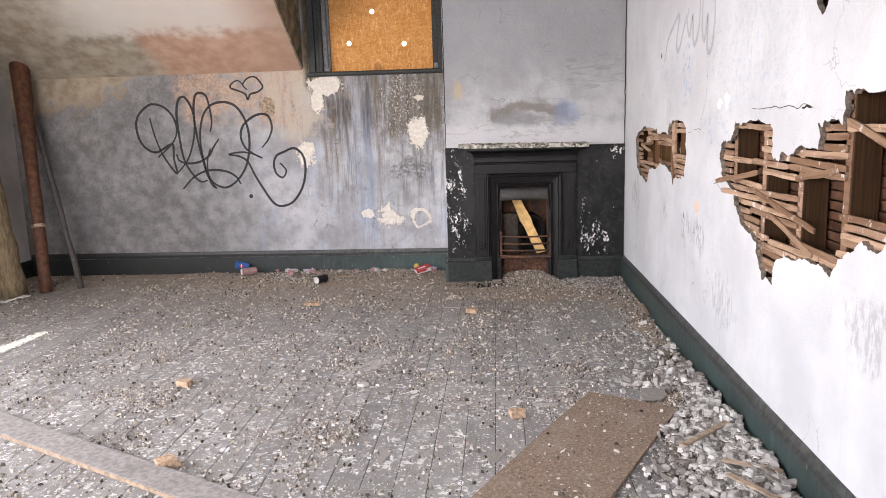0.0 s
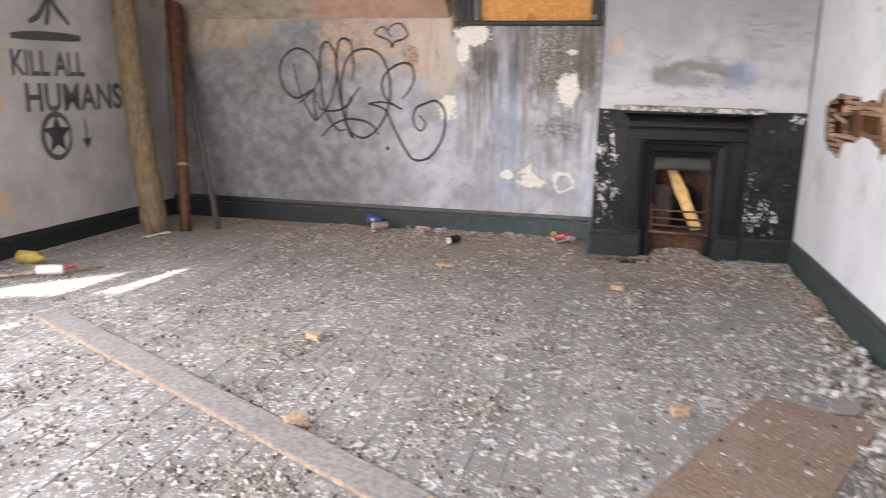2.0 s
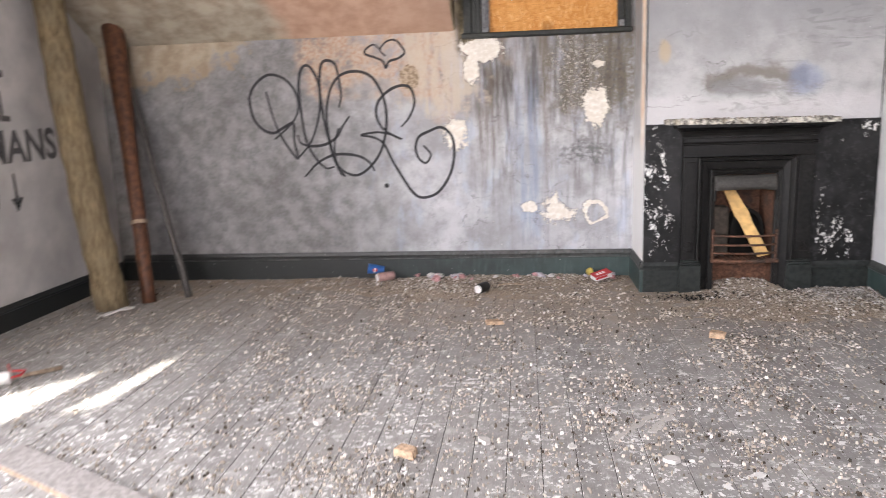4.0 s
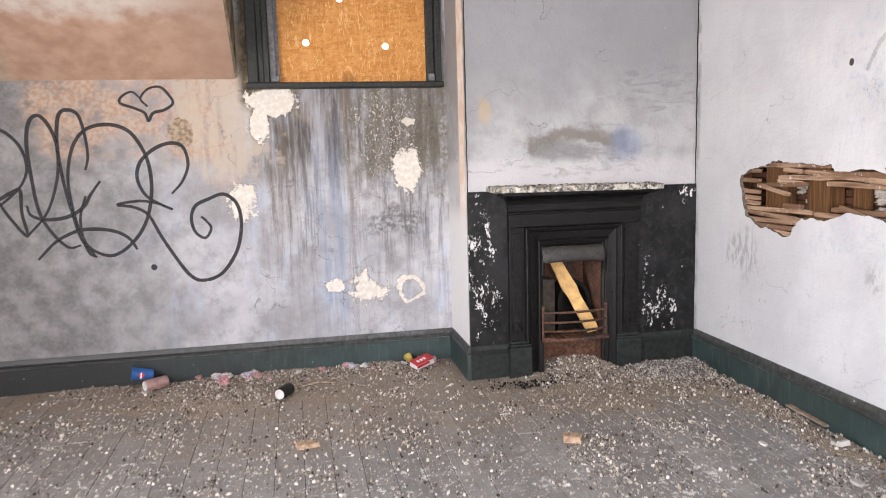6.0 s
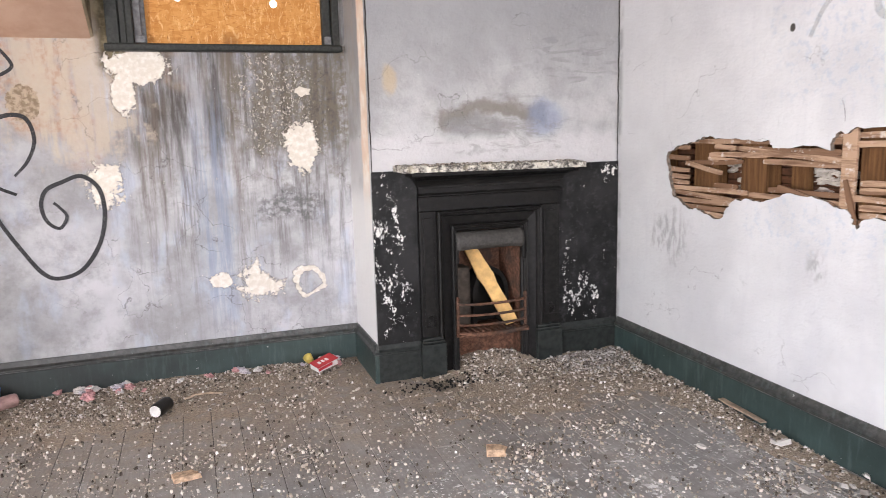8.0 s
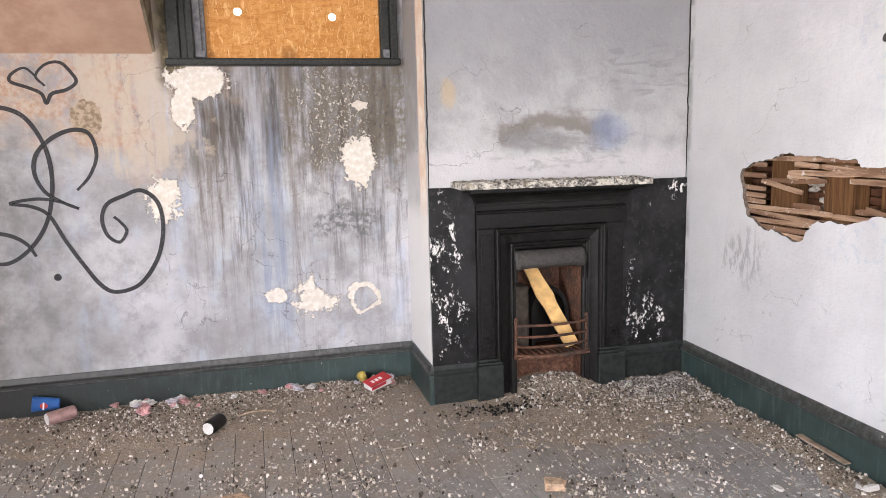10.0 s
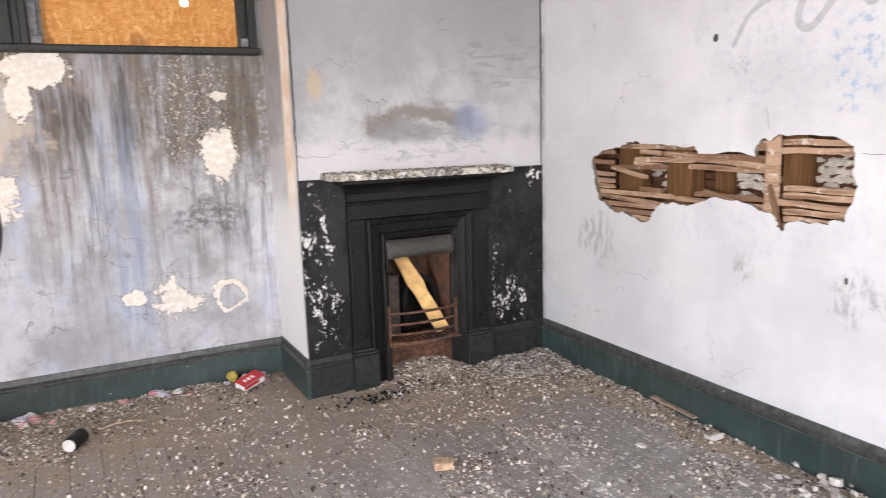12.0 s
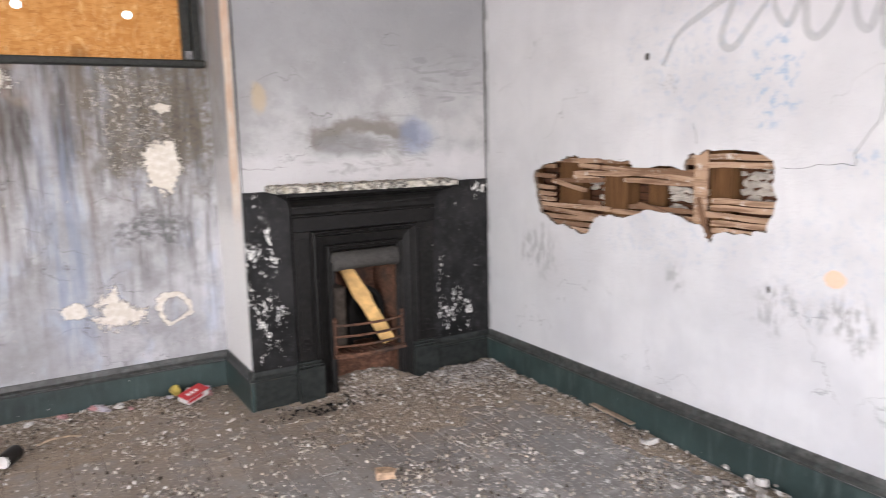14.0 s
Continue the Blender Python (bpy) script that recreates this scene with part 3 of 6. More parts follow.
M_ALC, M_SLOPE, M_CHEEK, M_BREAST = alcove_plaster(), slope_plaster(), cheek_plaster(), breast_plaster()
M_PART, M_LEFT, M_BOARD, M_DUST = partition_plaster(), left_plaster(), board_paint(), dust_soil()
# the last one is the stud wood with the big hole's shade in its colour
M_CHIP, M_CHUNK, M_LATH, M_STUD, M_STUD_SHADED = chip_mix(), chunk_mix(), lath_wood(), stud_wood(), stud_wood("cavity_shaded_stud_wood", 0.4)
M_OSB, M_HARD, M_IRON, M_PANEL = strand_board(), hard_board(), sooty_iron(), black_panel_paint()
M_SKIRT, M_SHELF, M_RUST = skirting_paint(), shelf_stone(), rusty_iron()
M_TAG = spray("black_spray_paint", (0.022, 0.022, 0.024), 0.93, 0.25)
M_FAINT = spray("faint_grey_spray_paint", (0.30, 0.30, 0.31), 0.24, 0.3)
M_STENCIL = spray("dark_grey_stencil_paint", (0.06, 0.06, 0.06), 0.80, 0.3)
M_PLINTH = plain("sooty_green_black_paint", (0.020, 0.0235, 0.022), 0.5, 0.5, 30)
M_CEIL = plain("ceiling_plaster", (0.66, 0.65, 0.63), 0.9, 0.2, 8)
M_UNDER = plain("dust_filled_joints", (0.07, 0.065, 0.06), 0.95)
M_FRAME = plain("flaking_grey_green_frame_paint", (0.024, 0.026, 0.023), 0.55, 0.6, 60, depth=0.002)
M_FRAME2 = plain("dirty_pale_frame_paint", (0.17, 0.17, 0.175), 0.7, 0.4, 40)
M_BRICK = plain("orange_brick", (0.44, 0.31, 0.21), 0.9, 0.45, 50, depth=0.003)
M_RED = plain("red_carton", (0.42, 0.035, 0.04), 0.5, 0.15, 20)
M_WHITE = plain("white_card", (0.72, 0.70, 0.68), 0.6, 0.1, 20)
M_BLUE = plain("blue_printed_paper", (0.03, 0.11, 0.33), 0.5, 0.15, 20)
M_BLACKCAN = plain("black_can", (0.02, 0.018, 0.016), 0.4, 0.3, 30, 0.3)
M_ALU = plain("bare_aluminium", (0.72, 0.70, 0.68), 0.45, 0.15, 40, 0.3)
M_PINK = plain("faded_pink_can", (0.42, 0.27, 0.25), 0.5, 0.35, 40, 0.2)
M_YELLOW = plain("yellow_plastic", (0.42, 0.33, 0.08), 0.6, 0.2, 30)
def fibre_felt():
    g = Nodes("tan_fibrous_felt")
    a, b = g.noise(30, 8, 0.75, stretch=(1.6, 1.6, 0.28)), g.noise(5, 5, 0.6)
    col = g.mix(g.ramp(a, 0.35, 0.65), (0.11, 0.082, 0.047), (0.29, 0.225, 0.135))
    col = g.mix(g.ramp(b, 0.45, 0.7, 0, 0.5), col, (0.20, 0.165, 0.11))
    return g.done(col, 0.95, a, 0.02, 0, 0.1)


M_TAN = fibre_felt()
M_POST = plain("red_brown_stained_wood", (0.095, 0.040, 0.021), 0.6, 0.5, 22, depth=0.003)
M_ROD = plain("dark_iron_rod", (0.06, 0.055, 0.05), 0.6, 0.4, 40)
M_PLANK = plain("pale_dusty_board", (0.27, 0.25, 0.24), 0.85, 0.3, 40)
M_RAW = plain("raw_yellow_pine", (0.68, 0.43, 0.17), 0.7, 0.25, 20, depth=0.002)
M_RAW2 = plain("pale_sawn_wood", (0.46, 0.36, 0.26), 0.8, 0.3, 24, depth=0.002)
M_LATHLOOSE = plain("weathered_lath", (0.34, 0.26, 0.19), 0.9, 0.4, 30)
M_DARK = plain("charred_black", (0.012, 0.011, 0.010), 0.9, 0.3, 40)
M_CRACK = plain("open_crack", (0.03, 0.028, 0.026), 1.0, 0.2, 40)


# ---- building helpers ----
def mesh_of(name, bm, material, smooth=False):
    me = bpy.data.meshes.new(name)
    bmesh.ops.recalc_face_normals(bm, faces=bm.faces)
    for f in bm.faces:
        f.smooth = smooth
    bm.to_mesh(me)
    bm.free()
    me.materials.append(material)
    return me


def thing(name, bm, material, label="", category="", group="", kind="", smooth=False):
    return tagged(new(name, mesh_of(name, bm, material, smooth)), label, category, group, kind)


def part(name, bm, material, parent, label="", smooth=False):
    ob = new(name, mesh_of(name, bm, material, smooth))
    ob.parent = parent
    return tagged(ob, label)


def empty(name, label="", category="", group="", at=(0, 0, 0)):
    ob = new(name)
    ob.location = at
    return tagged(ob, label, category, group)


def box(bm, lo, hi, bevel=0.0):
    """A box between two corners, added to bm."""
    r = bmesh.ops.create_cube(bm, size=1.0)
    vs = r["verts"]
    for v in vs:
        v.co = Vector([(lo[i] + hi[i]) / 2 + v.co[i] * (hi[i] - lo[i]) for i in range(3)])
    if bevel:
        es = {e for v in vs for e in v.link_edges}
        bmesh.ops.bevel(bm, geom=list(es), offset=bevel, segments=2, affect="EDGES", profile=0.5)
    return bm


def boxes(*pairs, bevel=0.0):
    bm = bmesh.new()
    for lo, hi in pairs:
        box(bm, lo, hi, bevel)
    return bm


def lathe(profile, steps=24):
    """Turn (radius, height) pairs round z."""
    bm = bmesh.new()
    rings = []
    for r, h in profile:
        rings.append([bm.verts.new((r * math.cos(2 * math.pi * i / steps), r * math.sin(2 * math.pi * i / steps), h)) for i in range(steps)])
    for a, b in zip(rings, rings[1:]):
        for i in range(steps):
            bm.faces.new((a[i], a[(i + 1) % steps], b[(i + 1) % steps], b[i]))
    bm.faces.new(rings[0][::-1])
    bm.faces.new(rings[-1])
    return bm


def tube(points, radius, steps=8):
    """A round bar along points."""
    bm = bmesh.new()
    pts = [Vector(p) for p in points]
    rings = []
    for i, p in enumerate(pts):
        d = (pts[min(i + 1, len(pts) - 1)] - pts[max(i - 1, 0)]).normalized()
        side = d.cross(Vector((0, 0, 1)) if abs(d.z) < 0.9 else Vector((0, 1, 0))).normalized()
        up = side.cross(d)
        r = radius(i / (len(pts) - 1)) if callable(radius) else radius
        rings.append([bm.verts.new(p + (side * math.cos(a) + up * math.sin(a)) * r) for a in [2 * math.pi * k / steps for k in range(steps)]])
    for a, b in zip(rings, rings[1:]):
        for i in range(steps):
            bm.faces.new((a[i], a[(i + 1) % steps], b[(i + 1) % steps], b[i]))
    bm.faces.new(rings[0][::-1])
    bm.faces.new(rings[-1])
    return bm


def extruded(profile, axis, a, b):
    """A closed profile swept straight along x or y. Profile pairs: (out, up)."""
    bm = bmesh.new()
    ends = []
    for t in (a, b):
        ends.append([bm.verts.new((t, o, h) if axis == "x" else (o, t, h)) for o, h in profile])
    n = len(profile)
    for i in range(n):
        bm.faces.new((ends[0][i], ends[0][(i + 1) % n], ends[1][(i + 1) % n], ends[1][i]))
    bm.faces.new(ends[0][::-1])
    bm.faces.new(ends[1])
    return bm


def ragged(loop, rng, amount, times=2):
    """A closed outline, broken up by pushed midpoints."""
    pts = [Vector(p) for p in loop]
    for k in range(times):
        out = []
        for i, p in enumerate(pts):
            q = pts[(i + 1) % len(pts)]
            n = Vector((-(q - p).y, (q - p).x)).normalized() if (q - p).length > 0 else Vector((0, 0))
            out += [p, (p + q) / 2 + n * rng.uniform(-amount, amount) / (k + 1)]
        pts = out
    return pts


def sheet(loops, place, depth):
    """A slab with holes: the first loop is its outline. place maps (u, v, w) to the world."""
    bm = bmesh.new()
    edges = []
    for loop in loops:
        vs = [bm.verts.new((p[0], p[1], 0)) for p in loop]
        edges += [bm.edges.new((vs[i], vs[(i + 1) % len(vs)])) for i in range(len(vs))]
    bmesh.ops.triangle_fill(bm, edges=edges, use_beauty=True, use_dissolve=False)
    r = bmesh.ops.extrude_face_region(bm, geom=list(bm.faces))
    for v in r["geom"]:
        if isinstance(v, bmesh.types.BMVert):
            v.co.z = depth
    for v in bm.verts:
        v.co = Vector(place(*v.co))
    return bm


def curve_points(ctrl, steps=10):
    """A smooth line through the points."""
    pts = [Vector(p) for p in ctrl]
    pts = [pts[0] * 2 - pts[1]] + pts + [pts[-1] * 2 - pts[-2]]
    out = []
    for i in range(1, len(pts) - 2):
        a, b, c, d = pts[i - 1:i + 3]
        for k in range(steps):
            t = k / steps
            out.append(0.5 * (2 * b + (c - a) * t + (2 * a - 5 * b + 4 * c - d) * t * t + (3 * b - a - 3 * c + d) * t ** 3))
    out.append(pts[-2])
    return out


def ribbon(bm, ctrl, width, place, lift):
    """A flat painted stroke, ends tapered; place maps (u, v, w)."""
    pts = curve_points(ctrl)
    n = len(pts)
    last = None
    for i, p in enumerate(pts):
        d = pts[min(i + 1, n - 1)] - pts[max(i - 1, 0)]
        d = d.normalized() if d.length > 1e-6 else Vector((1, 0))
        s = i / (n - 1)
        w = width * (0.62 + 0.38 * math.sin(math.pi * min(1, max(0, s)) ) + 0.10 * noise.noise((p[0] * 9, p[1] * 9, 3)))
        side = Vector((-d.y, d.x)) * w / 2
        h = lift + 0.0015 * s
        pair = [bm.verts.new(place(*(p + side), h)), bm.verts.new(place(*(p - side), h))]
        if last:
            bm.faces.new((last[0], last[1], pair[1], pair[0]))
        last = pair
    return bm


# ---- large structure ----
# boards run away from the first eye; the underside is closed by a dark deck
floor = thing("floor", boxes(((XL - 0.2, YB - 0.2, -0.12), (XR + 0.2, YA + 0.2, -0.0045))), M_UNDER,
              "worn grey-painted timber floorboards strewn with plaster dust", "floor", kind="structure")

thing("ceiling", boxes(((XL - 0.2, YB - 0.2, ZC), (XR + 0.2, YA + 0.3, ZC + 0.1))), M_CEIL, "plain off-white plaster ceiling", "ceiling", kind="structure")

# alcove wall: a knee wall under the slope and the dormer window's wall
WX0, WX1, WZ0, WZ1 = -1.769, -0.622, 1.952, 2.70
bm = boxes(((XL, YA, -0.02), (WX0, YA + 0.2, ZC)), ((WX0, YA, -0.02), (WX1, YA + 0.2, WZ0 - 0.002)), ((WX0, YA, WZ1), (WX1, YA + 0.2, ZC)),
           ((WX1, YA, -0.02), (-0.30, YA + 0.2, ZC)))
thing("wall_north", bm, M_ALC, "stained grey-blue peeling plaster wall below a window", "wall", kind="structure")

# sloping ceiling over the alcove, left of the dormer
SX, SZ, SK = -1.99, 1.985, 0.66     # dormer cheek, foot of the slope, rise per metre
yt = YA - (ZC - SZ) / SK
thing("ceiling_slope", extruded([(YA, SZ), (yt, ZC), (yt, ZC + 0.05), (YA + 0.05, ZC + 0.05), (YA + 0.05, SZ)], "x", XL, SX), M_SLOPE,
              "sloping ceiling of bare pinkish and beige plaster", "ceiling", kind="structure")
thing("wall_dormer_cheek", extruded([(YA - 0.004, SZ + 0.01), (yt, ZC - 0.002), (YA - 0.004, ZC - 0.002)], "x", SX, SX + 0.014), M_CHEEK,
              "dark damp plaster cheek beside the dormer window", "wall", kind="structure")

# chimney breast with its fire opening
FX0, FX1, FZ1 = -0.105, 0.335, 0.87
bm = sheet([[(-0.59, -0.02), (FX0, -0.02), (FX0, FZ1), (FX1, FZ1), (FX1, -0.02), (XR, -0.02), (XR, ZC), (-0.59, ZC)]], lambda u, v, w: (u, YF + w, v), YA + 0.05 - YF)
thing("wall_chimney_breast", bm, M_BREAST, "sooty grey plaster chimney breast", "wall", kind="structure")

# left wall with a window opening out of view, back wall holed to shape light
bm = boxes(((XL - 0.2, YB, -0.02), (XL, 0.55, ZC)), ((XL - 0.2, 3.65, -0.02), (XL, YA + 0.2, ZC)), ((XL - 0.2, 0.55, -0.02), (XL, 3.65, 0.85)), ((XL - 0.2, 0.55, 2.4), (XL, 3.65, ZC)))
thing("wall_west", bm, M_LEFT, "mottled grey plaster wall with stencilled lettering", "wall", kind="structure")
# cut to give the sun patches; the wide last one admits added light
LIGHT_HOLES = ([(-4.956, 1.865), (-4.956, 2.005), (-4.5, 2.235), (-4.478, 1.945), (-4.627, 1.935)], [(-4.314, 1.985), (-4.232, 2.345), (-4.166, 2.275), (-4.144, 2.015)],
         [(-4.956, 1.285), (-4.956, 1.485), (-4.363, 1.715), (-4.188, 1.785), (-4.166, 1.285)], [(-2.8, 0.8), (-0.5, 0.8), (-0.5, 2.55), (-2.8, 2.55)])
# runs past the room's side and top to block stray sun
thing("wall_south", sheet([[(XL - 2.6, -0.02), (XR + 0.3, -0.02), (XR + 0.3, ZC + 1.6), (XL - 2.6, ZC + 1.6)], *LIGHT_HOLES], lambda u, v, w: (u, YB - w, v), 0.06), M_LEFT,
                   "unseen grey plaster wall with openings cut to shape the light", "wall", kind="structure")
# unseen slab added outside so that no sun enters the wide back opening
thing("wall_sun_blocker", boxes(((-3.9, YB - 3.3, -3.0), (6.0, YB - 3.0, 5.0))), M_LEFT, "unseen slab added to block the sun", "wall", kind="structure")

# partition: plaster on laths, broken open in two places
HOLE_A = [(6.052, 1.292), (5.874, 1.344), (5.755, 1.377), (5.64, 1.369), (5.311, 1.363), (5.253, 1.328), (4.957, 1.323), (4.913, 1.405), (4.836, 1.421),
          (4.556, 1.4), (4.502, 1.348), (4.483, 1.224), (4.526, 1.083), (4.592, 1.064), (4.776, 1.053), (4.804, 1.009), (4.837, 1.064), (4.933, 1.093),
          (5.156, 1.128), (5.343, 1.071), (5.506, 1.073), (5.592, 0.974), (5.753, 0.982), (5.874, 0.993), (6.001, 1.047), (6.037, 1.177)]
HOLE_B = [(3.607, 1.411), (3.437, 1.411), (3.161, 1.404), (3.128, 1.305), (3.085, 1.264), (3.015, 1.295), (2.881, 1.314), (2.699, 1.314), (2.712, 1.406),
          (2.658, 1.418), (2.527, 1.4), (2.519, 1.513), (2.405, 1.514), (2.134, 1.506), (1.966, 1.412), (1.937, 1.189), (2.057, 1.054), (2.214, 1.062), (2.294, 1.027),
          (2.36, 1.038), (2.445, 0.988), (2.535, 0.911), (2.587, 0.894), (2.702, 0.902), (2.857, 0.886), (3.032, 0.853), (3.056, 0.744), (3.176, 0.74),
          (3.228, 0.814), (3.259, 0.887), (3.424, 0.925), (3.531, 0.993), (3.59, 1.048), (3.66, 1.10), (3.74, 1.135), (3.81, 1.155), (3.80, 1.19), (3.835, 1.225), (3.805, 1.285), (3.77, 1.318), (3.68, 1.322), (3.632, 1.345)]
HOLE_C = [(2.82, 1.957), (2.778, 1.822), (2.731, 1.777), (2.69, 1.803), (2.647, 1.892), (2.682, 1.964)]
hr = random.Random(3)
loops = [[(YB, -0.02), (YA + 0.2, -0.02), (YA + 0.2, ZC), (YB, ZC)], ragged(HOLE_A, hr, 0.020, 3), ragged(HOLE_B, hr, 0.022, 3), ragged(HOLE_C, hr, 0.012)]
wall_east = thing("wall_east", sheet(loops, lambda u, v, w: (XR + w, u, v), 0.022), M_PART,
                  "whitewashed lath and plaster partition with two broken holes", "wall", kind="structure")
wall_east.data.materials.append(plain("coarse_plaster_edge", (0.20, 0.165, 0.135), 0.95, 0.5, 60, depth=0.004))
for p in wall_east.data.polygons:
    if abs(p.normal.x) < 0.5:
        p.material_index = 1
# the depth of shade inside the wall is put into this near-black brown
thing("wall_partition_back", boxes(((XR + 0.165, YB, -0.02), (XR + 0.26, YA + 0.2, ZC))), plain("cavity_shaded_back_boards", (0.050, 0.023, 0.010), 0.85, 0.4, 20), "back of the partition, darkened for cavity shade, seen through the holes", "wall", kind="structure")

# skirting boards
PROFILE = [(0, -0.02), (0.024, -0.02), (0.024, 0.165), (0.030, 0.172), (0.030, 0.185), (0.018, 0.196), (0.012, 0.215), (0.008, 0.226), (0, 0.226)]
thing("baseboard_alcove", extruded([(YA - o, h) for o, h in PROFILE], "x", XL + 0.03, -0.59), M_SKIRT, "blackened green moulded skirting board", "skirting board", kind="structure")
thing("baseboard_east", extruded([(XR - o, h) for o, h in PROFILE], "y", YB, YF - 0.03), M_SKIRT, "dusty dark green moulded skirting board", "skirting board", kind="structure")
thing("baseboard_west", extruded([(XL + o, h * 0.75) for o, h in PROFILE], "y", YB, YA), M_SKIRT, "blackened moulded skirting board", "skirting board", kind="structure")
thing("baseboard_return", extruded([(-0.59 - o, h) for o, h in PROFILE], "y", YF - 0.03, YA - 0.03), M_SKIRT, "dark green skirting on the chimney return", "skirting board", kind="structure")

# ---- dormer window ----
window = empty("window_1", "dormer window boarded with orange strand board", "window")
window["kind"] = "structure"
bm = bmesh.new()
for lo, hi in (((-1.907, YA - 0.045, WZ0), (-1.841, YA - 0.001, ZC - 0.005)), ((-1.841, YA - 0.030, WZ0), (-1.805, YA - 0.001, ZC - 0.005)), ((-1.805, YA - 0.040, WZ0), (-1.769, YA - 0.001, ZC - 0.005))):
    box(bm, lo, hi, 0.006)
part("architrave", bm, M_FRAME, window, "flaking dark moulded architrave")
bm = bmesh.new()
for lo, hi in (((-1.767, YA - 0.005, WZ0 + 0.01), (-1.728, YA + 0.10, WZ1)), ((-1.728, YA + 0.02, WZ0 + 0.01), (-1.706, YA + 0.10, WZ1))):
    box(bm, lo, hi, 0.004)
part("side_frame", bm, M_FRAME2, window, "pale sash lining")
bm = bmesh.new()
for lo, hi in (((-0.667, YA - 0.03, WZ0), (-0.625, YA + 0.10, ZC - 0.005)), ((-0.72, YA + 0.01, WZ0), (-0.669, YA + 0.10, WZ1))):
    box(bm, lo, hi, 0.005)
part("side_frame", bm, M_FRAME, window)
part("block", boxes(((-0.71, YA - 0.012, WZ0 + 0.012), (-0.671, YA + 0.02, WZ0 + 0.06)), bevel=0.004), M_FRAME2, window, "chipped pale block")
part("block", boxes(((-1.764, YA - 0.02, WZ0 + 0.012), (-1.71, YA + 0.02, WZ0 + 0.05)), bevel=0.004), M_FRAME2, window, "chipped pale block")
part("window_sill", boxes(((-1.923, YA - 0.075, WZ0 - 0.035), (-0.619, YA + 0.02, WZ0 + 0.004)), bevel=0.009), M_FRAME, window, "dark worn timber sill")
circ = lambda cx, cz, r: [(cx + r * math.cos(a), cz + r * math.sin(a)) for a in [2 * math.pi * k / 18 for k in range(18)]]
bm = sheet([[(-1.728, WZ0 - 0.005), (-0.695, WZ0 - 0.005), (-0.695, WZ1 + 0.05), (-1.728, WZ1 + 0.05)], circ(-1.292, 2.509, 0.022), circ(-1.526, 2.224, 0.022), circ(-0.994, 2.202, 0.022)],
           lambda u, v, w: (u, YA + 0.055 + w, v), 0.012)
part("board", bm, M_OSB, window, "orange strand board with drilled round holes")

# ---- fireplace ----
fire = empty("fireplace", "black cast iron fireplace with a chipped stone mantel shelf", "fireplace")
for x0, x1 in ((-0.588, -0.326), (0.573, XR - 0.002)):
    part("side_panel", boxes(((x0, YF - 0.012, 0.22), (x1, YF - 0.001, 1.222)), bevel=0.003), M_PANEL, fire, "black paint chipped to white plaster")
    part("plinth", extruded([(YF - 0.001 - o, h) for o, h in PROFILE], "x", x0 - (0.002 if x0 > 0 else 0.025), x1 + 0.001), M_PLINTH, fire, "sooty green plinth")


def frame_ring(x0, x1, z0, z1, profile):
    """Two uprights and a head, mitred as one casting. profile: (inset, projection) pairs."""
    bm = bmesh.new()
    rows = []
    for i, d in profile:
        rows.append([bm.verts.new((x, YF - d, z)) for x, z in ((x0 + i, z0), (x0 + i, z1 - i), (x1 - i, z1 - i), (x1 - i, z0))])
    n = len(rows)
    for k in range(n):
        a, b = rows[k], rows[(k + 1) % n]
        for j in range(3):
            bm.faces.new((a[j], a[j + 1], b[j + 1], b[j]))
    for j in (0, 3):
        bm.faces.new([r[j] for r in rows])
    return bm


def crown(x0, x1, profile):
    """A moulding with returned ends under the shelf. profile: (projection, height) pairs."""
    bm = bmesh.new()
    rows = []
    for d, h in profile:
        e = 0.55 * (d - profile[0][0])
        rows.append([bm.verts.new(p) for p in ((x0 - e, YF - 0.002, h), (x0 - e, YF - d, h), (x1 + e, YF - d, h), (x1 + e, YF - 0.002, h))])
    for a, b in zip(rows, rows[1:]):
        for j in range(3):
            bm.faces.new((a[j], a[j + 1], b[j + 1], b[j]))
    bm.faces.new(rows[0])
    bm.faces.new(rows[-1][::-1])
    return bm


JX0, JX1 = -0.325, 0.572
for x0, x1 in ((JX0, -0.2225), (0.4465, JX1)):
    part("jamb", boxes(((x0, YF - 0.036, 0.24), (x1, YF - 0.002, 0.985)), bevel=0.004), M_IRON, fire)
    part("jamb_panel", boxes(((x0 + 0.020, YF - 0.043, 0.30), (x1 - 0.018, YF - 0.0365, 0.95)), bevel=0.004), M_IRON, fire)
    scroll = [(0.5 * (x0 + x1) + (0.004 + 0.0028 * k) * math.cos(k * 0.7) * 0.8, YF - 0.045, 0.33 + (0.004 + 0.0028 * k) * math.sin(k * 0.7) * 1.2) for k in range(13)]
    part("scroll_ornament", tube(scroll, 0.0042, 6), M_IRON, fire, smooth=True)
for x0, x1 in ((-0.338, -0.185), (0.408, 0.582)):
    bm = boxes(((x0, YF - 0.064, -0.02), (x1, YF - 0.002, 0.205)), bevel=0.005)
    box(bm, (x0 + 0.004, YF - 0.057, 0.2052), (x1 - 0.004, YF - 0.002, 0.222), 0.007)
    box(bm, (x0 + 0.010, YF - 0.049, 0.2222), (x1 - 0.010, YF - 0.002, 0.24), 0.007)
    part("foot_block", bm, M_PLINTH, fire, "greenish black foot block")
part("frieze", boxes(((JX0, YF - 0.036, 0.986), (JX1, YF - 0.002, 1.118)), bevel=0.003), M_IRON, fire)
part("moulding", extruded([(YF - 0.0365, 1.066), (YF - 0.044, 1.068), (YF - 0.050, 1.074), (YF - 0.050, 1.079), (YF - 0.044, 1.083), (YF - 0.0365, 1.090)], "x", JX0 - 0.006, JX1 + 0.006), M_IRON, fire)
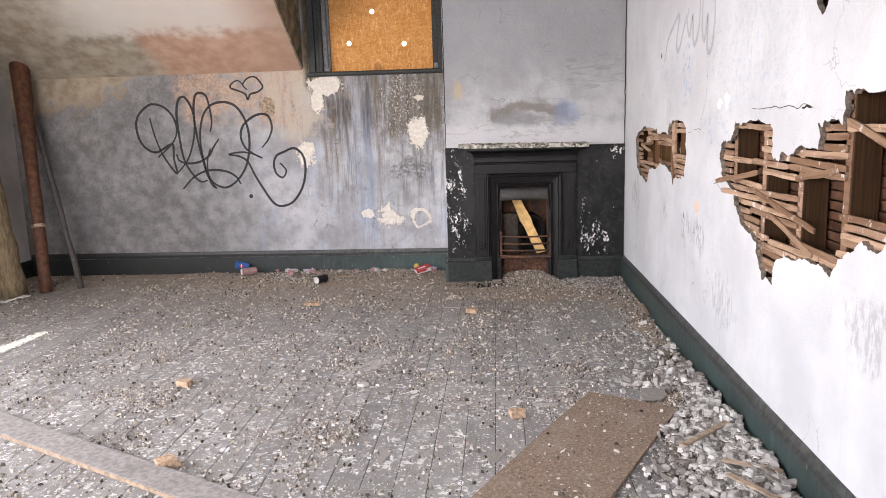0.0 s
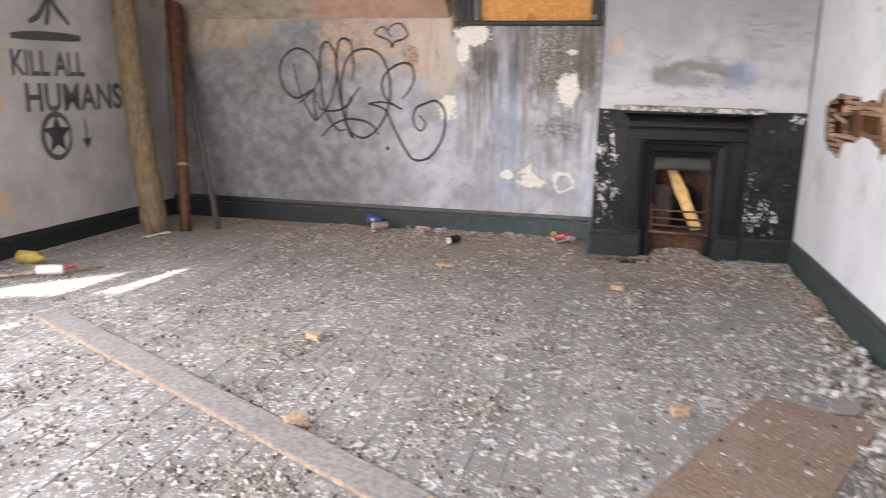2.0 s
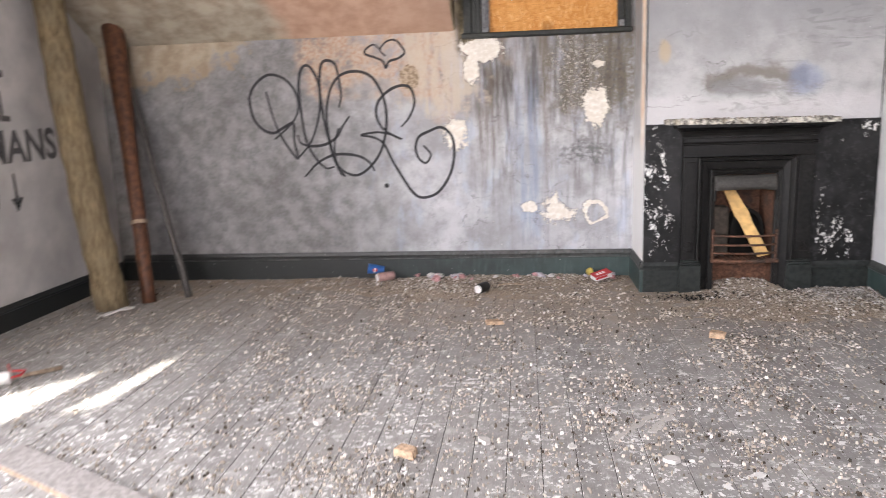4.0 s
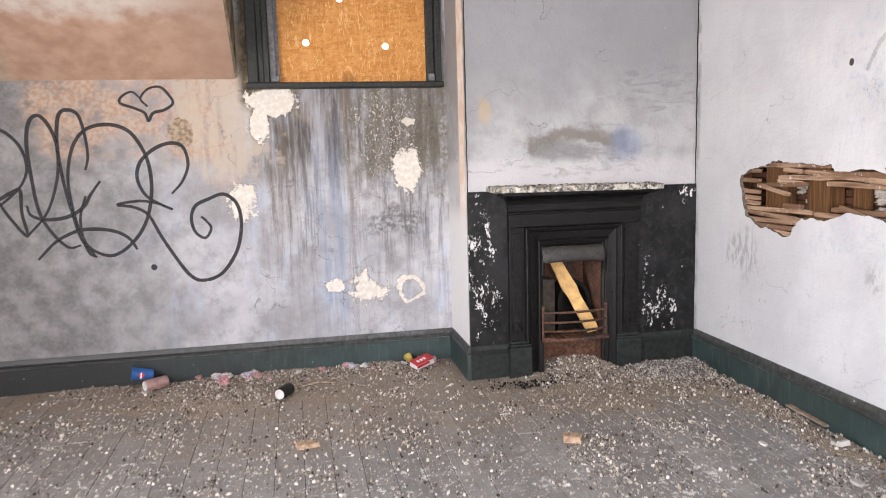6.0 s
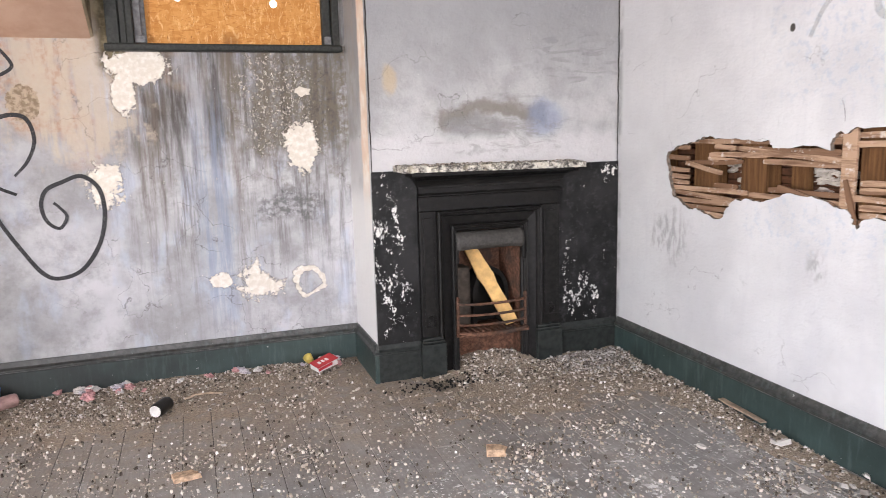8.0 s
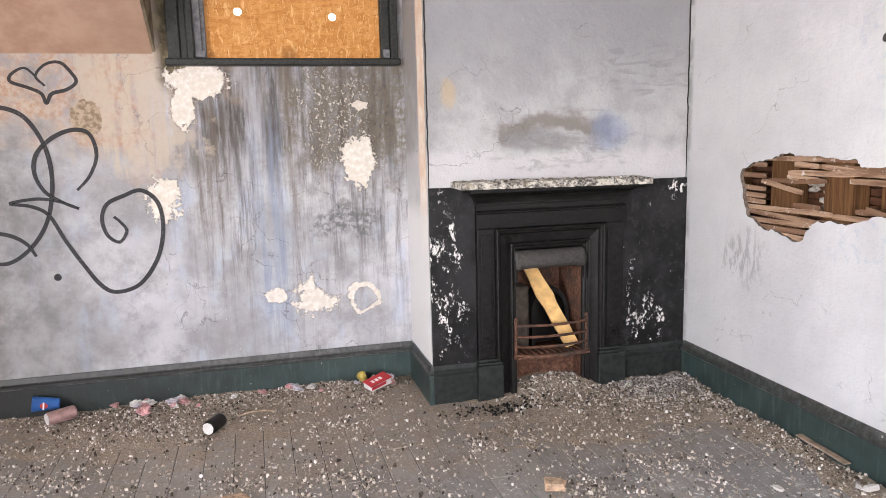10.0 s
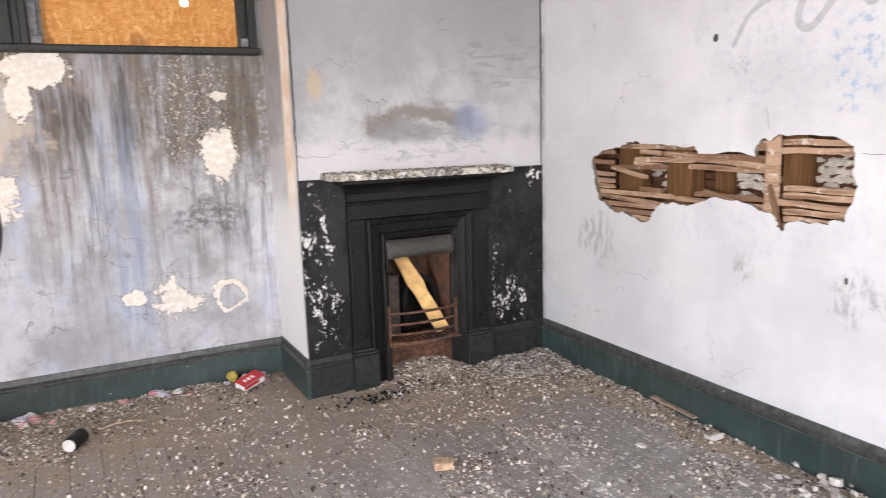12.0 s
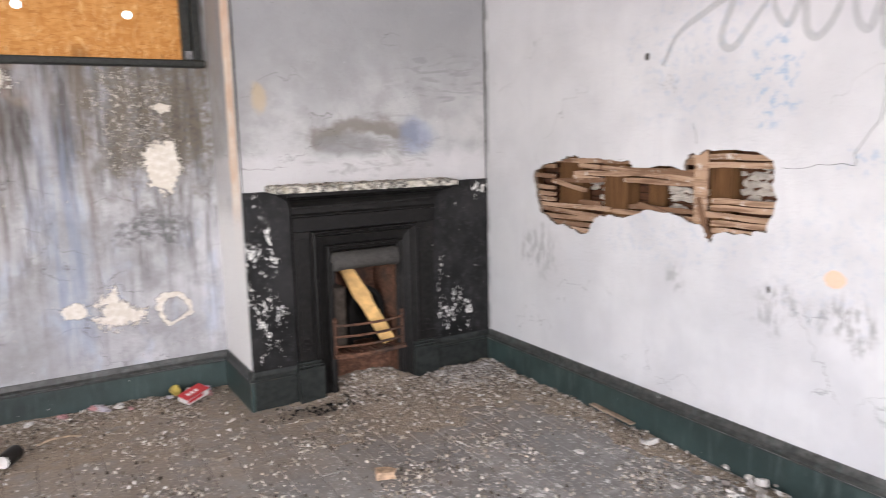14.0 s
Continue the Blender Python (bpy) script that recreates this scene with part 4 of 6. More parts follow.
part("cornice", crown(JX0, JX1, [(0.036, 1.1185), (0.046, 1.1195), (0.046, 1.130), (0.054, 1.134), (0.060, 1.146), (0.074, 1.162), (0.098, 1.176), (0.128, 1.184), (0.150, 1.190), (0.162, 1.196), (0.162, 1.2135)]), M_IRON, fire)
bm = boxes(((-0.46, YF - 0.195, 1.214), (0.662, YF - 0.001, 1.250)), bevel=0.004)
bmesh.ops.subdivide_edges(bm, edges=[e for e in bm.edges if e.calc_length() > 0.3], cuts=110)
for v in bm.verts:
    k = noise.noise((v.co.x * 14, v.co.y * 9, v.co.z * 9)) + 0.8 * noise.noise((v.co.x * 52, v.co.y * 30, v.co.z * 30))
    k2 = noise.noise((v.co.x * 31, 4.0, v.co.z * 60))
    v.co.z += (0.008 * k if v.co.z > 1.23 else 0.003 * k2) - 0.006 * (v.co.x / 0.6)
    if v.co.y < YF - 0.05:
        v.co.y += 0.010 * k + 0.006 * k2
part("mantel_shelf", bm, M_SHELF, fire, "chipped speckled stone shelf edge")
sr = random.Random(44)
bm = bmesh.new()
for i in range(120):
    x, y, a, q = sr.uniform(-0.36, 0.62), YF - sr.uniform(0.02, 0.185), sr.uniform(0.004, 0.013), sr.uniform(0.003, 0.009)
    r = bmesh.ops.create_icosphere(bm, subdivisions=1, radius=1.0)
    for v in r["verts"]:
        v.co = Vector((x + v.co.x * a, y + v.co.y * a, 1.251 - 0.01 * x + v.co.z * q)) + Vector((1, 1, 1)) * 0.003 * noise.noise(v.co * 3 + Vector((i, 0, 0)))
tagged(part("shelf_crumbs", bm, M_CHIP, fire, "plaster crumbs lying on the shelf"), kind="stuff")
part("outer_moulding", frame_ring(-0.222, 0.446, 0.24, 0.985, [(0.0, 0.003), (0.0, 0.050), (0.004, 0.060), (0.010, 0.064), (0.016, 0.060), (0.019, 0.051), (0.026, 0.049), (0.031, 0.042), (0.034, 0.030), (0.034, 0.003)]), M_IRON, fire)
part("splay", frame_ring(-0.187, 0.411, 0.02, 0.950, [(0.0, 0.003), (0.0, 0.034), (0.012, 0.030), (0.052, 0.018), (0.052, 0.003)]), M_IRON, fire)
part("inner_moulding", frame_ring(-0.134, 0.358, 0.02, 0.897, [(0.0, 0.003), (0.0, 0.036), (0.003, 0.045), (0.009, 0.049), (0.014, 0.045), (0.017, 0.036), (0.024, 0.033), (0.024, 0.003)]), M_IRON, fire)
part("inner_frame", frame_ring(-0.1095, 0.3335, 0.02, 0.8725, [(0.0, 0.003), (0.0, 0.026), (0.006, 0.029), (0.016, 0.022), (0.016, 0.003)]), M_IRON, fire)
# hood with a curled, embossed front
bm = bmesh.new()
prof = [(0.0, 0.845), (-0.030, 0.842), (-0.058, 0.825), (-0.072, 0.798), (-0.074, 0.768), (-0.060, 0.742), (-0.045, 0.728), (-0.020, 0.735), (0.0, 0.735)]
cols = []
for i in range(25):
    s = i / 24
    x = -0.104 + s * 0.428
    arch = 0.018 * (1 - (2 * s - 1) ** 2)
    row = []
    for k, (o, h) in enumerate(prof):
        e = 0.004 * noise.noise((x * 40, h * 50, 1)) if 1 < k < 6 else 0
        row.append(bm.verts.new((x, YF - 0.005 + o * (0.75 + 0.25 * math.sin(math.pi * s)) + e, h + 0.008 + (arch if k > 5 else 0))))
    cols.append(row)
for a, b in zip(cols, cols[1:]):
    for k in range(len(prof)):
        bm.faces.new((a[k], a[(k + 1) % len(prof)], b[(k + 1) % len(prof)], b[k]))
bm.faces.new(cols[0])
bm.faces.new(cols[-1][::-1])
hood = part("hood", bm, plain("dusty_grey_iron", (0.055, 0.052, 0.048), 0.6, 0.4, 60, depth=0.004), fire, "embossed black iron hood", True)
for x0 in (-0.112, 0.314):
    part("bracket", boxes(((x0, YF - 0.05, 0.665), (x0 + 0.022, YF - 0.026, 0.80)), bevel=0.006), M_IRON, hood)
# firebox: sides, back, arched throat plate
bm = boxes(((FX0 + 0.002, YF + 0.31, -0.018), (FX1 - 0.002, YF + 0.33, FZ1 - 0.002)), ((FX0 + 0.002, YF + 0.002, -0.018), (FX0 + 0.018, YF + 0.31, FZ1 - 0.002)),
           ((FX1 - 0.018, YF + 0.002, -0.018), (FX1 - 0.002, YF + 0.31, FZ1 - 0.002)), ((FX0 + 0.018, YF + 0.002, FZ1 - 0.02), (FX1 - 0.018, YF + 0.31, FZ1 - 0.002)))
box(bm, (FX0 + 0.018, YF + 0.10, -0.018), (FX1 - 0.018, YF + 0.31, 0.20))
part("firebox", bm, M_RUST, fire, "rust-brown iron firebox")
bm = bmesh.new()
outer = [(0.185 + 0.120 * math.cos(a), 0.42 + 0.17 * math.sin(a)) for a in [math.pi * k / 20 for k in range(21)]]
inner = [(0.185 + 0.095 * math.cos(a), 0.42 + 0.14 * math.sin(a)) for a in [math.pi * k / 20 for k in range(20, -1, -1)]]
loop = [(0.305, 0.21)] + outer + [(0.065, 0.21), (0.09, 0.21)] + inner + [(0.28, 0.21)]
part("arch_plate", sheet([loop], lambda u, v, w: (u, YF + 0.30 - w, v), 0.16), M_DARK, fire, "charred black arched throat")
part("throat", sheet([[(0.091, 0.21), (0.279, 0.21)] + inner[::-1]], lambda u, v, w: (u, YF + 0.305 - w, v), 0.01), M_DARK, fire)
part("fire_clay", boxes(((-0.084, YF + 0.17, 0.205), (0.064, YF + 0.305, 0.60)), bevel=0.02), plain("sooty_fire_clay", (0.10, 0.083, 0.068), 0.95, 0.4), fire, "sooty fire clay cheek")
# grate
grate = part("grate", boxes(((-0.106, YF - 0.075, 0.222), (0.345, YF + 0.09, 0.240)), bevel=0.005), M_RUST, fire, "rusted iron grate")
for zz in (0.292, 0.352, 0.418):
    bow = [(-0.102 + 0.446 * s, YF - 0.028 - 0.055 * math.sin(math.pi * s) ** 0.6, zz) for s in [k / 14 for k in range(15)]]
    part("bar", tube(bow, 0.008), M_RUST, grate, smooth=True)
bow = [(-0.108 + 0.458 * s, YF - 0.030 - 0.062 * math.sin(math.pi * s) ** 0.6, 0.236) for s in [k / 14 for k in range(15)]]
part("front_lip", tube(bow, 0.015), M_RUST, grate, smooth=True)
for x in (-0.101, 0.342):
    part("post", lathe([(0.012, 0.0), (0.012, 0.22), (0.016, 0.225), (0.013, 0.24), (0.004, 0.25)], 10), M_RUST, grate).location = (x, YF - 0.030, 0.215)
for k in range(11):
    x = -0.075 + k * 0.04
    part("rib", boxes(((x, YF - 0.06, 0.2405), (x + 0.014, YF + 0.085, 0.252)), bevel=0.003), M_RUST, grate)
leg = boxes(((-0.122, YF - 0.05, -0.01), (-0.10, YF - 0.02, 0.22)), bevel=0.004)
part("leg", leg, M_IRON, grate)
# broken plank thrown into the grate
bm = bmesh.new()
for s, w in ((0.0, 0.036), (0.25, 0.040), (0.45, 0.050), (0.55, 0.040), (0.8, 0.042), (1.0, 0.040)):
    c = Vector((0.015, YF + 0.14, 0.79)).lerp(Vector((0.262, YF - 0.012, 0.262)), s)
    for dx, dy in ((-w, 0), (w, 0), (w, 0.022), (-w, 0.022)):
        bm.verts.new(c + Vector((dx, dy - 0.0, 0.25 * dx)))
bm.verts.ensure_lookup_table()
for i in range(5):
    for k in range(4):
        bm.faces.new([bm.verts[j] for j in (4 * i + k, 4 * i + (k + 1) % 4, 4 * i + 4 + (k + 1) % 4, 4 * i + 4 + k)])
bm.faces.new([bm.verts[j] for j in (3, 2, 1, 0)])
bm.faces.new([bm.verts[j] for j in (20, 21, 22, 23)])
thing("broken_plank", bm, M_RAW, "raw yellow pine plank leaning inside the rusty grate", "plank")

# ---- laths and studs behind the broken plaster ----
lath_bm = {}


def lath_mesh(length):
    """One split lath along y, rough edged; a few lengths are shared."""
    key = round(length, 2)
    if key not in lath_bm:
        bm = bmesh.new()
        n = max(5, min(24, int(key / 0.035)))
        rows = []
        for i in range(n + 1):
            y = (i / n - 0.5) * key
            w = 0.0122 + 0.0016 * noise.noise((y * 13, key * 7, 0.3)) + 0.0018 * noise.noise((y * 60, key * 3, 2.3))
            if i in (0, n):
                w *= 0.8
            o = 0.0045 * noise.noise((y * 6, key * 3, 4.2))
            d = 0.0025 * noise.noise((y * 8, key * 5, 8.1))
            rows.append([bm.verts.new(c) for c in ((d, y, o - w), (d + 0.008, y, o - w), (d + 0.008, y, o + w), (d, y, o + w * (1 + 0.15 * noise.noise((y * 90, 1, key)))))])
        for a, b in zip(rows, rows[1:]):
            for k in range(4):
                bm.faces.new((a[k], a[(k + 1) % 4], b[(k + 1) % 4], b[k]))
        bm.faces.new(rows[0])
        bm.faces.new(rows[-1][::-1])
        lath_bm[key] = mesh_of("lath", bm, M_LATH)
    return lath_bm[key]


def lath(y, z, length, x=0.0235, tilt=0.0, lean=0.0):
    ob = new("lath", lath_mesh(length))
    ob.parent = wall_east
    ob.matrix_basis = pose(XR + x, y, z, tilt, 0, lean)
    return ob


def runs(a, b, z, gaps):
    """The stretches of a row at height z that no gap breaks."""
    out = [(a, b)]
    for g0, g1, c, d in gaps:
        if c < z < d:
            out = [q for p0, p1 in out for q in ((p0, min(p1, g0)), (max(p0, g1), p1)) if q[1] - q[0] > 0.02]
    return out


lr = random.Random(11)
# small hole: wide boards behind (middle, half width, set back), a face board in front
STUDS_A = ((6.16, 0.03, 0.034), (5.81, 0.095, 0.066), (5.43, 0.083, 0.034), (5.205, 0.050, 0.095), (4.805, 0.056, 0.060), (4.46, 0.03, 0.034))
GAPS_A = ((5.72, 5.895, 1.12, 1.345), (5.51, 5.73, 1.135, 1.238), (5.34, 5.52, 1.106, 1.266), (5.15, 5.35, 1.14, 1.248), (4.90, 5.165, 1.150, 1.248), (4.50, 4.87, 1.20, 1.332), (4.842, 4.918, 1.0, 1.42))
STUDS_B = (3.955, 3.673, 3.283, 2.901, 2.535, 2.177, 1.909)
GAPS_B = ((1.864, 2.527, 1.126, 1.37), (1.853, 2.521, 1.402, 1.487), (2.546, 2.899, 0.966, 1.221), (2.905, 3.283, 1.12, 1.188), (2.914, 3.295, 0.94, 0.989), (3.279, 3.682, 1.253, 1.375), (3.285, 3.672, 1.161, 1.212),
          (3.292, 3.681, 1.049, 1.076), (2.926, 3.308, 0.728, 0.779))
for y, half, back in STUDS_A:
    part("stud", boxes(((XR + back, y - half, 0.7), (XR + 0.125, y + half, 1.65)), bevel=0.002), M_STUD, wall_east, "brown timber stud")
part("face_board", boxes(((XR + 0.014, 4.846, 0.99), (XR + 0.033, 4.914, 1.43)), bevel=0.003), M_LATH, wall_east, "worn pale face board")
# cavity shade is put into the stud colour; added pale strips keep fronts lit
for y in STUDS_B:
    stud = part("stud", boxes(((XR + 0.033, y - 0.026, 0.45), (XR + 0.125, y + 0.026, 1.8)), bevel=0.002), M_STUD_SHADED, wall_east, "brown timber stud darkened for the cavity's shade")
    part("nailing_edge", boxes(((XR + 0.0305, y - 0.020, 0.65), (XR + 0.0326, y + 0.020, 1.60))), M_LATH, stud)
for gaps, y0, y1, z0, z1 in ((GAPS_A, 4.47, 6.14, 0.94, 1.43), (GAPS_B, 1.92, 3.95, 0.66, 1.55)):
    z = z0
    while z < z1:
        for a, b in runs(y0, y1, z, gaps):
            cut = a
            while cut < b - 0.01:
                end = b if b - cut < 0.75 else cut + lr.uniform(0.35, 0.65)
                n = end - cut - 0.004 + (lr.uniform(-0.03, 0.035) if end == b and b < y1 else 0.0)
                if n > 0.03 and lr.random() > 0.05:
                    lath(cut + n / 2, z + lr.uniform(-0.004, 0.004), n, 0.0225 - lr.random() * 0.004, lr.uniform(-1.6, 1.6), lr.uniform(-0.6, 0.6))
                cut = end
        z += 0.0318
# sprung and hanging laths
for y, z, n, x, tilt, lean in ((4.852, 1.105, 0.21, 0.004, 72, 0), (5.09, 1.12, 0.32, 0.006, 11, 0), (5.692, 1.245, 0.42, 0.02, -3, -2), (5.776, 1.214, 0.28, 0.016, 9, 2), (5.204, 1.299, 0.62, 0.016, 4, 0),
                               (3.48, 1.16, 0.32, -0.03, -11, 17), (3.464, 1.081, 0.34, -0.014, 2, 11), (3.038, 1.06, 0.62, 0.014, 8, 0), (2.75, 1.22, 0.34, 0.014, -9, 0),
                               (2.332, 1.364, 0.42, 0.012, 15, 0), (2.943, 0.972, 0.42, 0.014, 13, 0)):
    lath(y, z, n, x, tilt, lean)
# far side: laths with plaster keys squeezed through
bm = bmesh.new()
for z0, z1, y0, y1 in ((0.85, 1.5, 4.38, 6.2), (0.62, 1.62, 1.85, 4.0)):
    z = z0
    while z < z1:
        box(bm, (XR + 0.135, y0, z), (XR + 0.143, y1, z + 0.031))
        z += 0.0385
# lath colour lowered to stand in for the shade inside the wall
tagged(part("far_laths", bm, plain("cavity_shaded_back_laths", (0.085, 0.036, 0.018), 0.85, 0.4, 40), wall_east, "brown back laths darkened for cavity shade"), kind="stuff")
bm = bmesh.new()
kr = random.Random(5)
for y0, y1, z0, z1, n in ((5.53, 5.70, 1.12, 1.25, 30), (4.92, 5.15, 1.14, 1.255, 44), (4.51, 4.75, 1.19, 1.335, 46)):
    for i in range(n):
        c = Vector((XR + 0.132, kr.uniform(y0, y1), z0 + 0.0385 * round(kr.uniform(0, z1 - z0) / 0.0385) + kr.uniform(-0.008, 0.008)))
        r = bmesh.ops.create_icosphere(bm, subdivisions=2, radius=1.0)
        sx, sy, sz = kr.uniform(0.006, 0.012), kr.uniform(0.012, 0.040), kr.uniform(0.008, 0.018)
        for v in r["verts"]:
            k = 1 + 0.9 * noise.noise(v.co * 1.7 + c * 9) + 0.3 * noise.noise(v.co * 6 + c * 5)
            v.co = c + Vector((v.co.x * sx, v.co.y * sy, v.co.z * sz)) * k
tagged(part("plaster_keys", bm, plain("lime_plaster_keys", (0.46, 0.42, 0.375), 0.9, 0.3), wall_east, "grey plaster squeezed between laths"), kind="stuff")

# ---- painted marks ----
TAG = (
    [(-3.547, 1.577), (-3.518, 1.423), (-3.468, 1.26), (-3.398, 1.127), (-3.316, 1.023), (-3.336, 1.167), (-3.334, 1.309), (-3.386, 1.3), (-3.51, 1.24), (-3.612, 1.282), (-3.673, 1.374), (-3.692, 1.518), (-3.65, 1.619), (-3.567, 1.69), (-3.494, 1.71), (-3.392, 1.677), (-3.31, 1.584), (-3.281, 1.462), (-3.313, 1.36), (-3.386, 1.279), (-3.5, 1.188)],
    [(-3.316, 1.023), (-3.192, 1.164), (-3.118, 1.357), (-3.095, 1.53), (-3.114, 1.663), (-3.175, 1.766), (-3.237, 1.746), (-3.269, 1.615), (-3.261, 1.39), (-3.233, 1.165), (-3.162, 1.022), (-3.082, 0.94), (-3.009, 0.949)],
    [(-2.943, 1.426), (-2.921, 1.518), (-2.931, 1.66), (-2.959, 1.773), (-3.021, 1.804), (-3.073, 1.764), (-3.095, 1.582), (-3.077, 1.357), (-3.038, 1.133), (-2.999, 0.979), (-2.929, 0.877)],
    [(-2.862, 1.355), (-2.924, 1.273), (-2.976, 1.192), (-3.079, 1.133), (-3.203, 1.124), (-3.284, 1.155), (-3.304, 1.217)],
    [(-2.955, 1.264), (-2.997, 1.132), (-2.989, 0.989), (-2.928, 0.907), (-2.816, 0.875), (-2.692, 0.956), (-2.599, 1.097), (-2.556, 1.289), (-2.564, 1.462), (-2.614, 1.595), (-2.684, 1.677), (-2.796, 1.71), (-2.92, 1.681), (-3.003, 1.58), (-3.046, 1.417), (-3.047, 1.265), (-3.019, 1.081), (-2.969, 0.907), (-2.919, 0.867)],
    [(-3.267, 0.87), (-3.153, 0.98), (-3.029, 1.04), (-2.916, 1.05), (-2.794, 1.028), (-2.713, 0.976), (-2.672, 0.905)],
    [(-2.434, 1.257), (-2.362, 1.338), (-2.32, 1.449), (-2.348, 1.561), (-2.43, 1.583), (-2.532, 1.543), (-2.615, 1.463), (-2.637, 1.361), (-2.597, 1.259), (-2.516, 1.197), (-2.435, 1.156)],
    [(-2.435, 1.156), (-2.527, 1.198), (-2.638, 1.219), (-2.771, 1.2), (-2.67, 1.179), (-2.588, 1.127), (-2.519, 0.984), (-2.439, 0.841), (-2.358, 0.718), (-2.278, 0.677), (-2.155, 0.716), (-2.052, 0.857), (-2.01, 1.029), (-2.028, 1.171), (-2.109, 1.243), (-2.21, 1.214), (-2.292, 1.174), (-2.324, 1.094), (-2.304, 1.002), (-2.244, 0.96), (-2.203, 1.022), (-2.233, 1.073), (-2.262, 1.103)],
)
HEART = [(-2.54, 1.817), (-2.58, 1.869), (-2.528, 1.929), (-2.456, 1.938), (-2.406, 1.886), (-2.386, 1.836), (-2.438, 1.796), (-2.51, 1.776), (-2.541, 1.727), (-2.561, 1.777), (-2.622, 1.809), (-2.703, 1.841), (-2.692, 1.881), (-2.63, 1.91), (-2.58, 1.869)]
on_alcove = lambda u, v, w: (u, YA - w, v)
tag = empty("graffiti_tag", "looping black spray paint tag with a curled tail", "graffiti", at=(0, 0, 0))
for i, s in enumerate(TAG):
    part("stroke", ribbon(bmesh.new(), s, 0.0235, on_alcove, 0.002 + 0.0006 * i), M_TAG, tag)
thing("graffiti_heart", ribbon(bmesh.new(), HEART, 0.019, on_alcove, 0.002), M_TAG, "small black spray painted heart on the plaster", "graffiti")
bm = bmesh.new()
bmesh.ops.create_circle(bm, cap_ends=True, radius=0.020, segments=16, matrix=Matrix.Translation((-2.579, YA - 0.003, 0.782)) @ Matrix.Rotation(radians(90), 4, "X"))
thing("paint_dot", bm, M_TAG, "round black paint dot under the tag", "graffiti")
faint = empty("faint_graffiti", "faint grey looping spray paint letters on whitewash", "graffiti")
for i, s in enumerate((
        [(5.099, 1.799), (5.016, 1.929), (4.882, 1.999), (4.729, 2.05), (4.781, 1.891), (4.72, 1.842), (4.607, 1.962), (4.545, 2.031)],
        [(4.504, 2.062), (4.535, 1.982), (4.474, 1.903), (4.413, 2.003), (4.393, 1.875), (4.342, 1.845), (4.271, 1.945), (4.26, 2.142)],
        [(4.21, 2.143), (4.21, 1.915), (4.159, 1.847), (4.109, 1.966), (4.099, 1.797), (4.028, 1.788), (3.978, 1.927), (3.998, 2.125)])):
    part("stroke", ribbon(bmesh.new(), s, 0.034, lambda u, v, w: (XR - w, u, v), 0.002 + 0.0006 * i), M_FAINT, faint)

# stencilled words and signs on the left wall
stencil = empty("stencil_lettering", "dark grey hand-painted lettering and symbols on plaster", "graffiti")


def words(text, y, z, y1, z1):
    """Upright lettering on the left wall, read from the room."""
    cu = bpy.data.curves.new("letters", "FONT")
    cu.body, cu.size, cu.offset = text, 0.25, 0.006
    tmp = bpy.data.objects.new("letters", cu)
    scene.collection.objects.link(tmp)
    bpy.context.view_layer.update()
    me = bpy.data.meshes.new_from_object(tmp.evaluated_get(bpy.context.evaluated_depsgraph_get()))
    bpy.data.objects.remove(tmp)
    me.materials.clear()
    me.materials.append(M_STENCIL)
    ob = new("letters", me)
    ob.parent = stencil
    us, vs = [v.co.x for v in me.vertices], [v.co.y for v in me.vertices]
    for v in me.vertices:
        u, w = (v.co.x - min(us)) / (max(us) - min(us)), (v.co.y - min(vs)) / (max(vs) - min(vs))
        v.co = (XL + 0.003, y + u * (y1 - y), z + w * (z1 - z) + 0.012 * noise.noise((u * 6, 0, 1)))
    return ob


on_left = lambda u, v, w: (XL + w, u, v)
words("KILL ALL", 5.123, 1.397, 5.917, 1.596)
words("HUMANS", 5.232, 1.112, 6.372, 1.344)
part("bar", ribbon(bmesh.new(), [(5.146, 1.695), (5.498, 1.712), (5.898, 1.718)], 0.075, on_left, 0.003), M_STENCIL, stencil)
for q in ([(5.338, 1.808), (5.46, 1.881), (5.571, 2.056)], [(5.571, 2.056), (5.641, 1.943), (5.78, 1.82)], [(5.519, 1.799), (5.55, 1.902), (5.582, 2.056)]):
    part("stroke", ribbon(bmesh.new(), q, 0.05, on_left, 0.003), M_STENCIL, stencil)
ringc = [(5.526 + 0.155 * math.cos(a), 0.91 + 0.18 * math.sin(a)) for a in [2 * math.pi * k / 16 for k in range(17)]]
part("ring", ribbon(bmesh.new(), ringc, 0.05, on_left, 0.003), M_STENCIL, stencil)
star = [(5.526 + r * math.sin(a), 0.92 + 1.15 * r * math.cos(a)) for a, r in [(math.pi * k / 5, 0.15 if k % 2 == 0 else 0.07) for k in range(10)]]
part("star", sheet([star], lambda u, v, w: (XL + 0.005 + w, u, v), 0.001), M_STENCIL, stencil)
part("arrow", ribbon(bmesh.new(), [(5.862, 1.045), (5.871, 0.903), (5.869, 0.782)], 0.03, on_left, 0.003), M_STENCIL, stencil)
part("arrow_head", sheet([[(5.81, 0.872), (5.93, 0.874), (5.869, 0.782)]], lambda u, v, w: (XL + 0.006 + w, u, v), 0.001), M_STENCIL, stencil)

